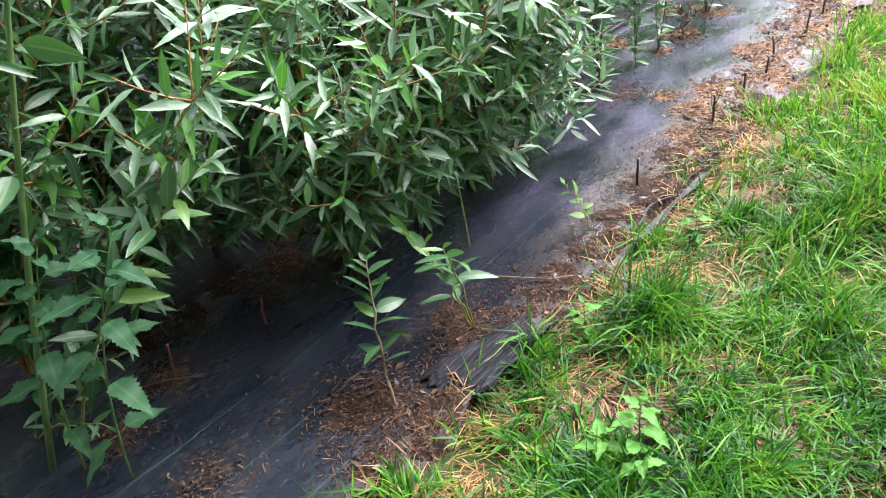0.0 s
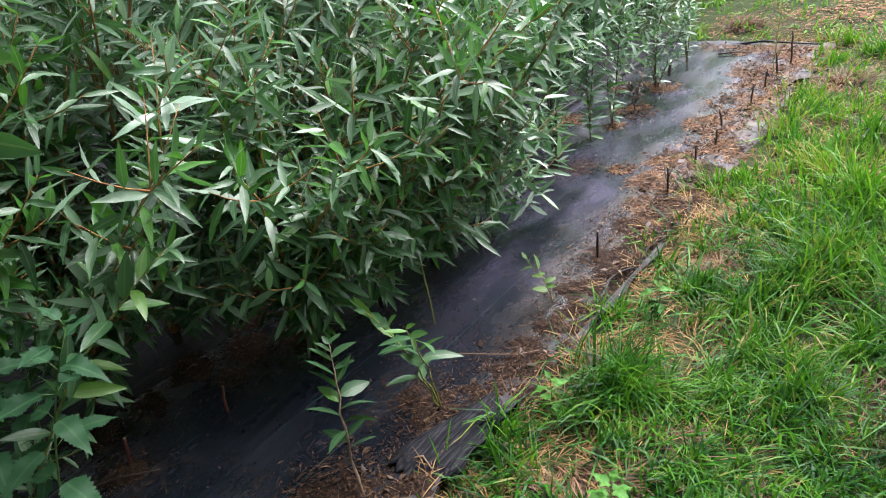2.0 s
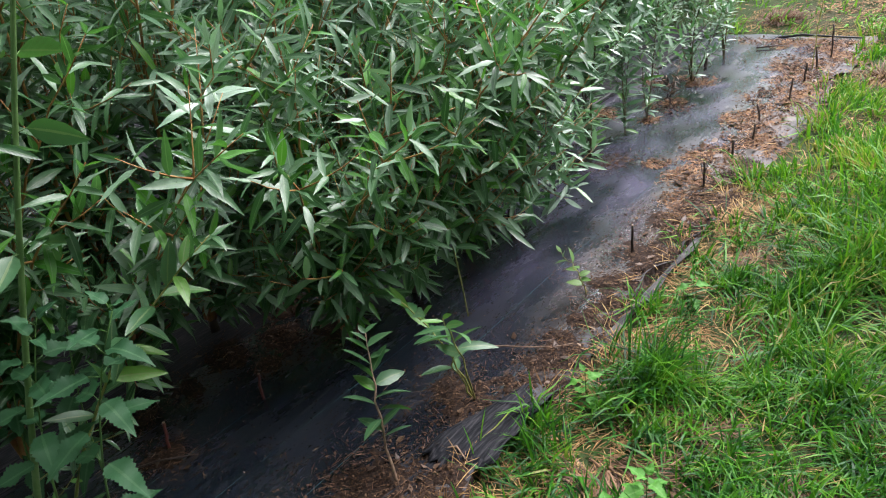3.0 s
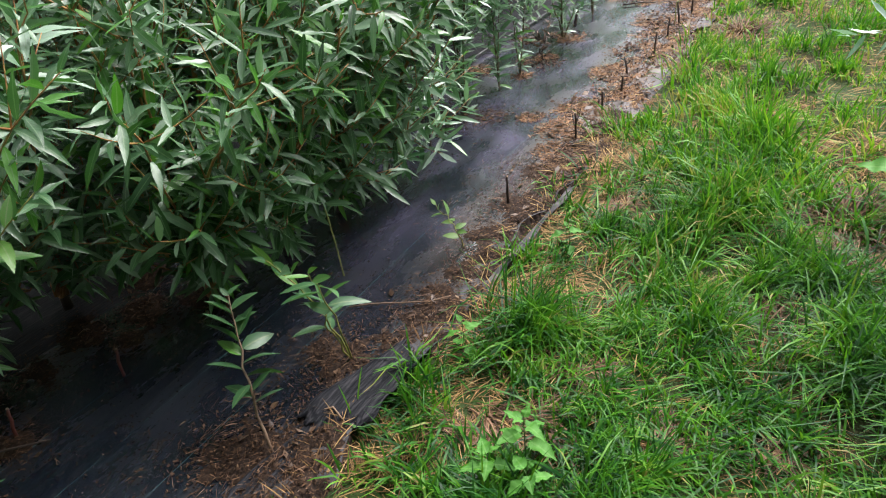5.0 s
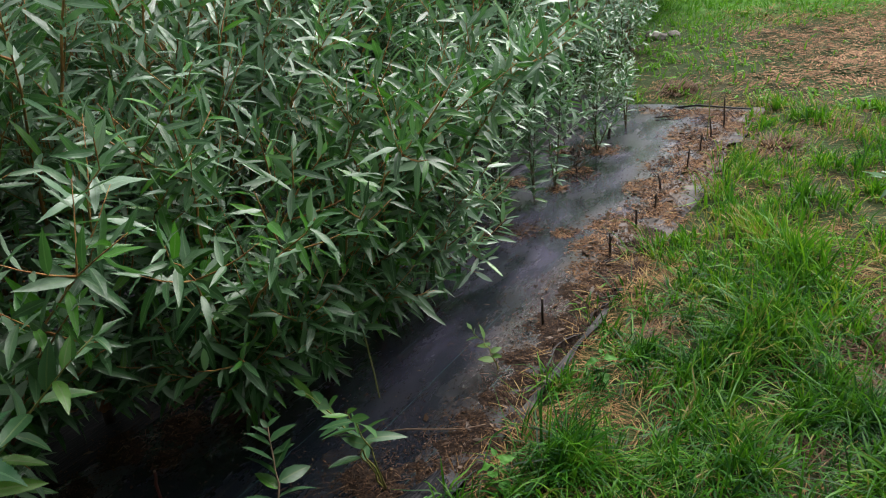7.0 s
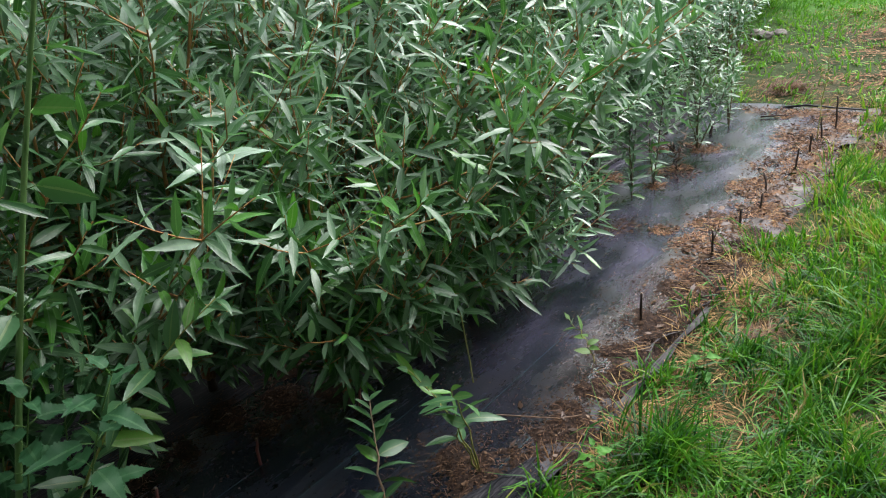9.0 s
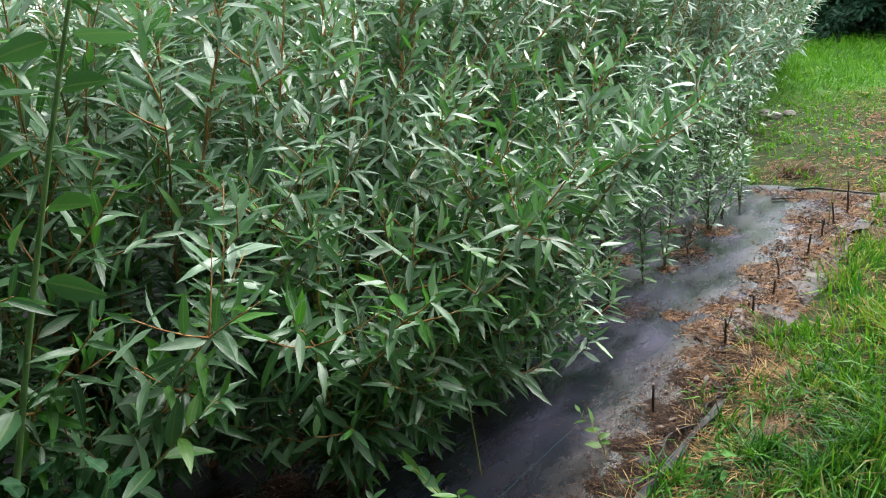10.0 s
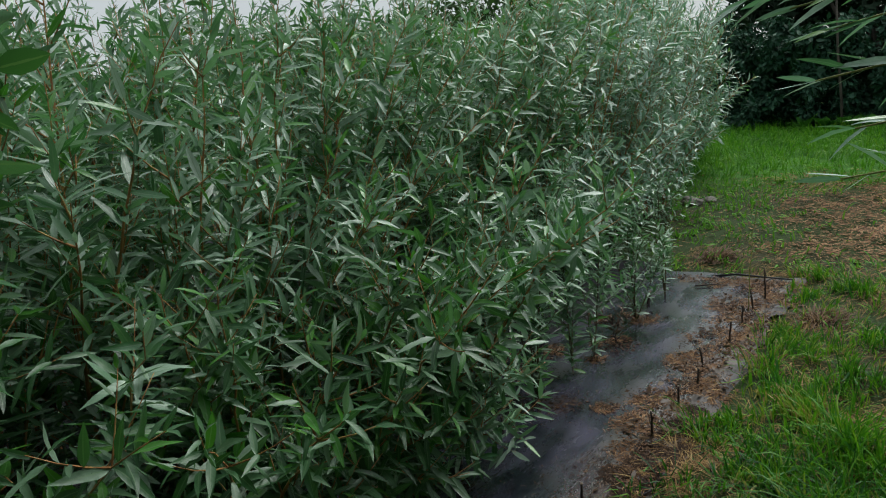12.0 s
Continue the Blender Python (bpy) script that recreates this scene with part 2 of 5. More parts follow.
def fabric_material():
    """Black woven weed fabric, wet, with fine weave ribs and faint green marker threads along its length."""
    m, n, l, b = mat("weed_fabric", 0.4, 0.9)
    sep = n.new("ShaderNodeSeparateXYZ")
    l.new(n.new("ShaderNodeNewGeometry").outputs["Position"], sep.inputs[0])
    drift = tex(n, l, 0.8, 1.0, None, "Position")
    x = math2(n, l, "ADD", sep.outputs[0], math2(n, l, "MULTIPLY", drift.outputs[0], 0.02))
    cell = math2(n, l, "PINGPONG", math2(n, l, "ADD", x, 10.095), 0.1125)
    worn = tex(n, l, 9.0, 4.0, (1, 0.25, 1), "Position")
    line = math2(n, l, "MULTIPLY", math2(n, l, "LESS_THAN", cell, 0.0014), math2(n, l, "GREATER_THAN", worn.outputs[0], 0.42))
    dust = tex(n, l, 3.5, 6.0, (1.6, 0.7, 1), "Position")
    dirt = ramp(n, [(0.42, (0, 0, 0)), (0.72, (1, 1, 1))])
    l.new(dust.outputs[0], dirt.inputs[0])
    streak = tex(n, l, 26.0, 3.0, (1, 0.06, 1), "Position")
    c = mixc(n, l, math2(n, l, "MULTIPLY", streak.outputs[0], 0.6), (0.003, 0.005, 0.0095), (0.010, 0.016, 0.029))
    c = mixc(n, l, math2(n, l, "MULTIPLY", dirt.outputs[0], 0.33), c, (0.022, 0.027, 0.036))
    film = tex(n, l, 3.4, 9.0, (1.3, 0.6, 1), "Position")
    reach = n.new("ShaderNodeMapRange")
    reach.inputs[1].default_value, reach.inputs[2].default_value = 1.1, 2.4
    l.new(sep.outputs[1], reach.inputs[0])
    # silt patches with the sky's violet sheen mixed into their colour, rising along y
    silt_sheen = ramp(n, [(0.4, (0, 0, 0)), (0.62, (1, 1, 1))])
    l.new(film.outputs[0], silt_sheen.inputs[0])
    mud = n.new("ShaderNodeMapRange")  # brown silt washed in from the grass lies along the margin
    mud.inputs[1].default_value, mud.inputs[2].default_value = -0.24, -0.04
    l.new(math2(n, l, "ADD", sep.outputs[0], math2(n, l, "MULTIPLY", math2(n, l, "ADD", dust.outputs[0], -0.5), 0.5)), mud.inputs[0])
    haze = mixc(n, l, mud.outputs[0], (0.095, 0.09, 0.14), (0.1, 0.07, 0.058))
    c = mixc(n, l, math2(n, l, "MULTIPLY", math2(n, l, "MULTIPLY", silt_sheen.outputs[0], reach.outputs[0]), 0.75), c, haze)
    c = mixc(n, l, math2(n, l, "MULTIPLY", line, 0.6), c, (0.045, 0.11, 0.115))
    fleck = tex(n, l, 70.0, 5.0, (1, 0.35, 1), "Position")
    scuff = ramp(n, [(0.5, (0, 0, 0)), (0.72, (1, 1, 1))])
    l.new(fleck.outputs[0], scuff.inputs[0])
    c = mixc(n, l, math2(n, l, "MULTIPLY", scuff.outputs[0], 0.36), c, (0.03, 0.031, 0.039))
    l.new(c, b.inputs["Base Color"])
    wet = math2(n, l, "ADD", math2(n, l, "ADD", math2(n, l, "MULTIPLY", dust.outputs[0], 0.45), math2(n, l, "MULTIPLY", fleck.outputs[0], 0.15)), -0.04)
    margin = n.new("ShaderNodeMapRange")  # the margin is scuffed and matt
    margin.inputs[1].default_value, margin.inputs[2].default_value, margin.inputs[4].default_value = 0.06, 0.15, 0.5
    l.new(sep.outputs[0], margin.inputs[0])
    wet = math2(n, l, "ADD", wet, margin.outputs[0])
    l.new(wet, b.inputs["Roughness"])
    # a film of rain water lies in the hollows towards the far end
    pool = tex(n, l, 2.1, 3.0, (1.5, 0.8, 1), "Position")
    lie = n.new("ShaderNodeMapRange")
    lie.inputs[1].default_value, lie.inputs[2].default_value, lie.inputs[3].default_value, lie.inputs[4].default_value = 1.8, 3.8, 0.0, 0.21
    l.new(sep.outputs[1], lie.inputs[0])
    film2 = ramp(n, [(0.54, (0, 0, 0)), (0.6, (1, 1, 1))])
    l.new(math2(n, l, "ADD", pool.outputs[0], lie.outputs[0]), film2.inputs[0])
    l.new(math2(n, l, "MULTIPLY", film2.outputs[0], math2(n, l, "LESS_THAN", math2(n, l, "ABSOLUTE", math2(n, l, "ADD", sep.outputs[0], 0.52), 0.0), 0.5)), b.inputs["Coat Weight"])
    b.inputs["Coat Roughness"].default_value, b.inputs["Coat IOR"].default_value = 0.05, 1.65
    b.inputs["Coat Normal"].default_value = (0, 0, 0)
    wa, wb = n.new("ShaderNodeTexWave"), n.new("ShaderNodeTexWave")
    for w, d in ((wa, "X"), (wb, "Y")):
        w.bands_direction = d
        w.inputs["Scale"].default_value = 130.0
        l.new(n.new("ShaderNodeNewGeometry").outputs["Position"], w.inputs["Vector"])
    h = math2(n, l, "ADD", math2(n, l, "MULTIPLY", wa.outputs[1], wb.outputs[1]), math2(n, l, "ADD", math2(n, l, "MULTIPLY", streak.outputs[0], 2.0), math2(n, l, "MULTIPLY", fleck.outputs[0], 0.8)))
    bump(n, l, b, h, 0.1, 0.003)
    return m


FABRIC = fabric_material()


def ground_material():
    m, n, l, b = mat("soil_and_turf", 0.9, 0.2)
    big, fine = tex(n, l, 0.9, 4.0, None, "Position"), tex(n, l, 45.0, 5.0, None, "Position")
    soil = ramp(n, [(0.3, (0.022, 0.015, 0.01)), (0.7, (0.075, 0.05, 0.03))])
    turf = ramp(n, [(0.3, (0.014, 0.027, 0.006)), (0.7, (0.036, 0.064, 0.014))])
    l.new(fine.outputs[0], soil.inputs[0])
    l.new(fine.outputs[0], turf.inputs[0])
    cover = ramp(n, [(0.2, (0, 0, 0)), (0.5, (1, 1, 1))])
    l.new(big.outputs[0], cover.inputs[0])
    sep = n.new("ShaderNodeSeparateXYZ")  # the uncut meadow further off is greener
    l.new(n.new("ShaderNodeNewGeometry").outputs["Position"], sep.inputs[0])
    off = n.new("ShaderNodeMapRange")
    off.inputs[1].default_value, off.inputs[2].default_value = 9.0, 11.0
    l.new(sep.outputs[1], off.inputs[0])
    lush = mixc(n, l, math2(n, l, "MULTIPLY", off.outputs[0], 0.8), mixc(n, l, cover.outputs[0], soil.outputs[0], turf.outputs[0]), (0.06, 0.19, 0.02))
    l.new(lush, b.inputs["Base Color"])
    bump(n, l, b, fine.outputs[0], 0.8, 0.02)
    return m


GROUND = ground_material()


# ---- mesh helpers ----
def mesh_of(name, verts, faces, material, uvs=None, smooth=True):
    me = bpy.data.meshes.new(name)
    me.from_pydata(np.asarray(verts).tolist(), [], faces if isinstance(faces, list) else faces.tolist())
    me.materials.append(material)
    if uvs is not None:
        me.uv_layers.new(name="UVMap").data.foreach_set("uv", np.asarray(uvs, np.float32).ravel())
    if smooth:
        me.polygons.foreach_set("use_smooth", np.ones(len(me.polygons), bool))
    me.update()
    return me


def part(name, me, parent=None, label=""):
    ob = new(name, me)
    if parent is not None:
        ob.parent = parent
    return tagged(ob, label)


def unit(v):
    v = np.asarray(v, float)
    return v / np.maximum(np.linalg.norm(v, axis=-1, keepdims=True), 1e-9)


WILLOW_FORM = ((0, 0.08, 0.18, 0.3, 0.44, 0.58, 0.72, 0.86, 1), (0.05, 0.42, 0.76, 0.97, 1.0, 0.88, 0.65, 0.34, 0.02))
MID_FORM = ((0, 0.16, 0.48, 0.8, 1), (0.1, 0.72, 1.0, 0.6, 0.03))
SMALL_FORM = ((0, 1), (0, 0))
FAR_FORM = ((0, 0.42, 1), (0.1, 1.0, 0.05))
OVAL_FORM = ((0, 0.12, 0.32, 0.6, 0.85, 1), (0.06, 0.6, 1.0, 0.9, 0.45, 0.03))


def toothed(teeth, rows=20):
    """A broad leaf outline with saw teeth, widest near its base."""
    vs = [k / rows for k in range(rows + 1)]
    ws = [max(0.03, math.sin(math.pi * min(1.0, v ** 0.56)) ** 0.85 * (1.1 - 0.3 * v) * (1.0 if k % 2 else 1.0 - teeth)) for k, v in enumerate(vs)]
    return tuple(vs), tuple(ws)


TOOTH_FORM = toothed(0.2, 26)


def leaf_block(P, A, N, L, W, droop, fold, form):
    """Vertices, faces and uvs of many leaves: places, axes, upper normals, lengths, widths."""
    P, A, N = np.atleast_2d(P), unit(np.atleast_2d(A)), np.atleast_2d(N)
    S = unit(np.cross(A, N))
    N = np.cross(S, A)
    k = len(P)
    L, W, droop, fold = (np.broadcast_to(np.asarray(v, float), (k,)) for v in (L, W, droop, fold))
    if form is SMALL_FORM:
        mid = P + A * (0.45 * L)[:, None] + N * (fold * 0.25 * W)[:, None]
        out = np.stack([P, mid - S * (W / 2)[:, None], P + A * L[:, None] - N * (droop * L)[:, None], mid + S * (W / 2)[:, None]], 1)
        F = np.array([(0, 3, 2), (0, 2, 1)])[None] + (np.arange(k) * 4)[:, None, None]
        return out.reshape(-1, 3), F.reshape(-1, 3), np.tile([(0.5, 0), (1, 0.45), (0.5, 1), (0.5, 0), (0.5, 1), (0, 0.45)], (k, 1))
    vs, ws = np.array(form[0]), np.array(form[1])
    v = np.repeat(vs, 3)
    u = np.tile([-0.5, 0.0, 0.5], len(vs)) * np.repeat(ws, 3)
    out = P[:, None] + A[:, None] * (v[None, :, None] * L[:, None, None]) + S[:, None] * (u[None, :, None] * W[:, None, None])
    out = out + N[:, None] * ((-droop[:, None] * v[None] ** 2 * L[:, None]) + fold[:, None] * np.abs(u)[None] * W[:, None])[..., None]
    vary = np.random.RandomState(k + len(vs))
    out = out + S[:, None] * (vary.normal(0, 0.06, k)[:, None] * v[None] ** 2 * L[:, None])[..., None]  # sickle-shaped blades
    if len(vs) > 7:
        wave = np.sin(13.0 * v[None] + vary.uniform(0, 6.28, k)[:, None] + 2.0 * np.sign(u)[None]) * np.abs(u)[None] * 0.22
        out = out + N[:, None] * (wave * W[:, None])[..., None]
    quads = []
    for i in range(len(vs) - 1):
        for j in (0, 1):
            a = 3 * i + j
            quads.append((a, a + 1, a + 4, a + 3))
    quads = np.array(quads)
    F = (quads[None] + (np.arange(k) * len(v))[:, None, None]).reshape(-1, 4)
    uvt = np.stack([np.tile([0.0, 0.5, 1.0], len(vs)), v], 1)[quads.ravel()]
    return out.reshape(-1, 3), F, np.tile(uvt, (k, 1))


def tube(points, radii, sides=6):
    pts = np.asarray(points, float)
    d = unit(np.gradient(pts, axis=0))
    ref = np.where(np.abs(d[:, 2:3]) > 0.9, [[1.0, 0, 0]], [[0, 0, 1.0]])
    s = unit(np.cross(d, ref))
    t = np.cross(d, s)
    a = np.linspace(0, 2 * np.pi, sides, endpoint=False)
    V = pts[:, None] + np.asarray(radii)[:, None, None] * (np.cos(a)[None, :, None] * s[:, None] + np.sin(a)[None, :, None] * t[:, None])
    F = []
    for i in range(len(pts) - 1):
        for j in range(sides):
            F.append([i * sides + j, i * sides + (j + 1) % sides, (i + 1) * sides + (j + 1) % sides, (i + 1) * sides + j])
    F.append(list(range(sides))[::-1])
    F.append([(len(pts) - 1) * sides + j for j in range(sides)])
    return V.reshape(-1, 3), F


def joined(blocks):
    """Several (verts, faces[, uvs]) as one."""
    V, F, U, n = [], [], [], 0
    for b in blocks:
        V.append(b[0])
        F += [[i + n for i in f] for f in (b[1].tolist() if not isinstance(b[1], list) else b[1])]
        n += len(b[0])
    return np.concatenate(V), F


def bezier(a, c, b, n=12):
    t = np.linspace(0, 1, n)[:, None]
    a, b, c = (np.asarray(p, float) for p in (a, b, c))
    return (1 - t) ** 2 * a + 2 * t * (1 - t) * c + t * t * b


# ---- plants ----
def leaves_along(path, start, gap, L, W, rng, spread=(42, 82), taper=True, flat=False, end=False):
    """Leaves set spirally along a shoot: places, axes, normals, lengths, widths."""
    seg = np.linalg.norm(np.diff(path, axis=0), axis=1)
    s = np.r_[0, np.cumsum(seg)]
    at = np.arange(start * s[-1], s[-1], gap)
    at = at + rng.uniform(-0.3, 0.3, len(at)) * gap
    if end:
        at = np.r_[at, s[-1] - 0.002]
    P = np.stack([np.interp(at, s, path[:, k]) for k in range(3)], 1)
    D = unit(np.stack([np.interp(at, s, np.gradient(path[:, k], s)) for k in range(3)], 1))
    f = np.clip(at / s[-1], 0, 1)
    ang = np.arange(len(at)) * 2.39996 + rng.uniform(0, 6.28) + rng.normal(0, 0.35, len(at))
    if flat:  # two ranks, one on each side
        ang = np.arange(len(at)) * math.pi + rng.normal(0, 0.3, len(at))
    ref = np.where(np.abs(D[:, 2:3]) > 0.96, [[1.0, 0, 0]], [[0, 0, 1.0]])
    e1 = unit(np.cross(D, ref))
    e2 = np.cross(D, e1)
    rad = np.cos(ang)[:, None] * e1 + np.sin(ang)[:, None] * e2
    el = np.radians(rng.uniform(*spread, len(at)) * (1.1 - 0.5 * f ** 5) + rng.normal(0, 9, len(at)))[:, None]
    A = unit(np.cos(el) * D + np.sin(el) * rad + np.array([0, 0, 0.03]) + rng.normal(0, 0.16, (len(at), 3)))
    N = unit(D * 0.4 + np.array([0, 0, 0.9]) + rng.normal(0, 0.5, (len(at), 3)))
    size = rng.uniform(0.72, 1.12, len(at))
    if taper:
        size = size * np.interp(f, [0, 0.25, 0.8, 0.94, 1.0], [0.75, 1.0, 1.0, 0.72, 0.5])
    return P, A, N, L * size, W * size * rng.uniform(0.85, 1.15, len(at))


LEAF_MESHES = {}


def leaf_meshes(key, form, ratio, material):
    """A few leaves of unit length with different curl, shared by all single leaves of a kind."""
    if key not in LEAF_MESHES:
        LEAF_MESHES[key] = []
        for droop, fold in ((0.05, 0.25), (0.14, 0.35), (0.24, 0.2), (0.1, 0.5), (0.34, 0.3), (-0.08, 0.3)):
            V, F, U = leaf_block((0, 0, 0), (0, 1, 0), (0, 0, 1), 1.0, ratio, droop, fold, form)
            LEAF_MESHES[key].append(mesh_of("leaf", V, F, material, U))
    return LEAF_MESHES[key]


def single_leaf(parent, P, A, N, L, meshes, rng, label=""):
    A = unit(A)
    S = unit(np.cross(A, N))
    N = np.cross(S, A)
    ob = new("leaf", meshes[rng.randint(len(meshes))])
    ob.parent = parent
    ob.matrix_local = Matrix([[S[i] * L, A[i] * L, N[i] * L, P[i]] for i in range(3)] + [[0, 0, 0, 1]])
    return tagged(ob, label)


def shoot(parent, path, r0, rng, L=0.148, W=0.03, gap=0.024, start=0.12, form=MID_FORM, leafmat=None, stemmat=None, sides=5, side_shoots=0, singles=0, spread=(42, 82), key="willow", flat=False):
    """One leafy shoot: a tapered stem and its leaves, the first ones single, the rest joined. Returns how many single leaves it made."""
    leafmat, stemmat = leafmat or WILLOW, stemmat or BARK
    tubes = [tube(path, np.linspace(r0, 0.0014, len(path)), sides)]
    sets = [leaves_along(path, start, gap, L, W, rng, spread, flat=flat, end=True)]
    for k in range(side_shoots):
        f = 0.15 + 0.8 * rng.beta(2.2, 1.2)
        i = int(f * (len(path) - 1))
        p, d = path[i], unit(path[min(i + 1, len(path) - 1)] - path[max(i - 1, 0)])
        out = unit(d * 0.7 + unit(rng.normal(0, 1, 3)) * 0.75 + np.array([0, 0, 0.15]))
        ln = rng.uniform(0.14, 0.36) * (1.2 - 0.6 * f)
        sp = bezier(p, p + out * ln * 0.5, p + out * ln + np.array([0, 0, ln * 0.2]), 4)
        tubes.append(tube(sp, np.linspace(r0 * 0.4, 0.001, 4), 4 if sides > 4 else 3))
        sets.append(leaves_along(sp, 0.1, gap * 0.8, L * 0.8, W * 0.8, rng, spread))
    V, F = tubes[0] if singles else joined(tubes)
    stem = part("shoot", mesh_of("shoot", V, F, stemmat), parent)
    for V, F in tubes[1:] if singles else ():
        part("side_shoot", mesh_of("side_shoot", V, F, stemmat), stem)
    P, A, N, Ls, Ws = (np.concatenate([s[k] for s in sets]) for k in range(5))
    keep = min(singles, len(P))
    ms = leaf_meshes(key + leafmat.name, form if form is not MID_FORM else WILLOW_FORM, W / L, leafmat) if keep else None
    order = np.argsort(-P[:, 0]) if keep < len(P) else np.arange(len(P))
    for i in order[:keep]:
        single_leaf(stem, P[i], A[i], N[i], Ls[i], ms, rng)
    rest = order[keep:]
    if len(rest):
        n = len(rest)
        V, F, U = leaf_block(P[rest], A[rest], N[rest], Ls[rest], Ws[rest], rng.uniform(-0.06, 0.3, n), rng.uniform(0.12, 0.45, n), form)
        tagged(part("foliage", mesh_of("foliage", V, F, leafmat, U), stem), kind="stuff")
    return keep


def willow(tips, base, rng, label, singles=0, height_leaf=0.07, form=MID_FORM, gap=0.028, sides=5, side_shoots=5, L=0.15, W=0.0295, r0=0.0088, name="willow_plant", leafmat=None):
    """A willow stool at base with one shoot to each tip (relative to base)."""
    root = tagged(new(name), label, "willow", "willow plants in the bed")
    root.location = base
    V, F = tube([(0, 0, -0.03), (0, 0, 0.03), (0.004, 0.002, 0.09)], [0.02, 0.019, 0.013], 8)
    part("stool", mesh_of("stool", V, F, STUB), root)
    left = singles
    for tip in tips:
        tip = np.asarray(tip, float)
        h = tip[2]
        c = np.array([tip[0] * rng.uniform(0.15, 0.4), tip[1] * rng.uniform(0.15, 0.4), h * rng.uniform(0.55, 0.72)])
        p0 = np.array([rng.uniform(-0.015, 0.015), rng.uniform(-0.015, 0.015), 0.05])
        k = 14 if sides > 4 else 9
        path = bezier(p0, c, tip, k)
        path[2:-1] += rng.normal(0, 0.006, (k - 3, 3))
        left -= shoot(root, path, r0 * rng.uniform(0.8, 1.2), rng, L, W, gap, height_leaf, form, leafmat, side_shoots=side_shoots, singles=max(0, left), sides=sides)
    return root


# ---- ground ----
def smooth(a, b, v):
    t = np.clip((v - a) / (b - a), 0, 1)
    return t * t * (3 - 2 * t)


def wavy(x, y, k, seed=0.0):
    """A soft bumpy field between about -1 and 1."""
    return (np.sin(k * x + 1.3 + seed) * np.sin(k * 0.83 * y + 0.4 + 2 * seed) + 0.6 * np.sin(1.9 * k * x + 0.7 * k * y + seed) * np.sin(1.7 * k * y - 0.6 * k * x + 2.1)) / 1.6


def ground_height(x, y):
    bank = smooth(0.08, 0.26, x) + smooth(5.5, 6.1, y) * smooth(-1.6, -1.0, x)
    bank = np.minimum(bank, 1)
    return -0.03 + bank * (0.035 + 0.022 * wavy(x, y, 5.0) + 0.012 * wavy(x, y, 13.0, 2.0)) + 0.1 * smooth(10, 16, y)


gx = np.r_[-300, -120, -60, -30, -15, np.arange(-8, -1, 0.5), np.arange(-1, 3.5, 0.06), np.arange(3.5, 9, 0.5), 15, 30, 60, 120, 300]
gy = np.r_[-300, -120, -40, -15, -6, np.arange(-3, -0.5, 0.5), np.arange(-0.5, 8, 0.07), np.arange(8, 18, 0.4), 22, 30, 45, 80, 150, 300]
GX, GY = np.meshgrid(gx, gy)
nx, ny = len(gx), len(gy)
gi = np.arange(nx * ny).reshape(ny, nx)
quads = np.stack([gi[:-1, :-1], gi[:-1, 1:], gi[1:, 1:], gi[1:, :-1]], -1).reshape(-1, 4)
gv = np.stack([GX.ravel(), GY.ravel(), ground_height(GX.ravel(), GY.ravel())], 1)
tagged(part("ground", mesh_of("ground", gv, quads, GROUND)), "damp brown soil and turf under the grass", "ground", kind="structure")


# ---- weed fabric ----
def edge_x(y):
    """The grass side edge of the fabric."""
    return 0.2 - 0.045 * np.exp(-((y - 1.0) / 0.22) ** 4) + 0.03 * np.sin(2.1 * y + 0.6) + 0.02 * np.sin(5.3 * y) + 0.018 * np.sin(11.7 * y + 1) + 0.012 * np.sin(24 * y)


def fabric_height(x, y):
    z = 0.004 * wavy(x, y, 3.1, 1.0) + 0.0008 * np.sin(38 * x + 1.4 * np.sin(1.1 * y)) * (0.5 + 0.5 * wavy(x, y, 2.0, 4.0))
    ribs = np.exp(-((y - 1.0) / 0.17) ** 2) * smooth(0.0, 0.06, x)
    z = z + ribs * (0.012 + 0.005 * np.sin(2 * np.pi * x / 0.036 + 2.0 * (y - 1.0)) + 0.0016 * np.sin(2 * np.pi * x / 0.017 + 5 * y))
    folds = np.exp(-((x + 0.47) / 0.1) ** 2) * smooth(1.4, 0.9, y)
    z = z + folds * 0.008 * np.sin(2 * np.pi * (x + 0.05 * y) / 0.045)
    return z + 0.01 * smooth(0.05, 0.14, x) * (1 + wavy(x, y, 6.0, 3.0)) - 0.045 * smooth(0.15, 0.26, x) * (1 - np.exp(-((y - 1.0) / 0.25) ** 4)) + 0.006


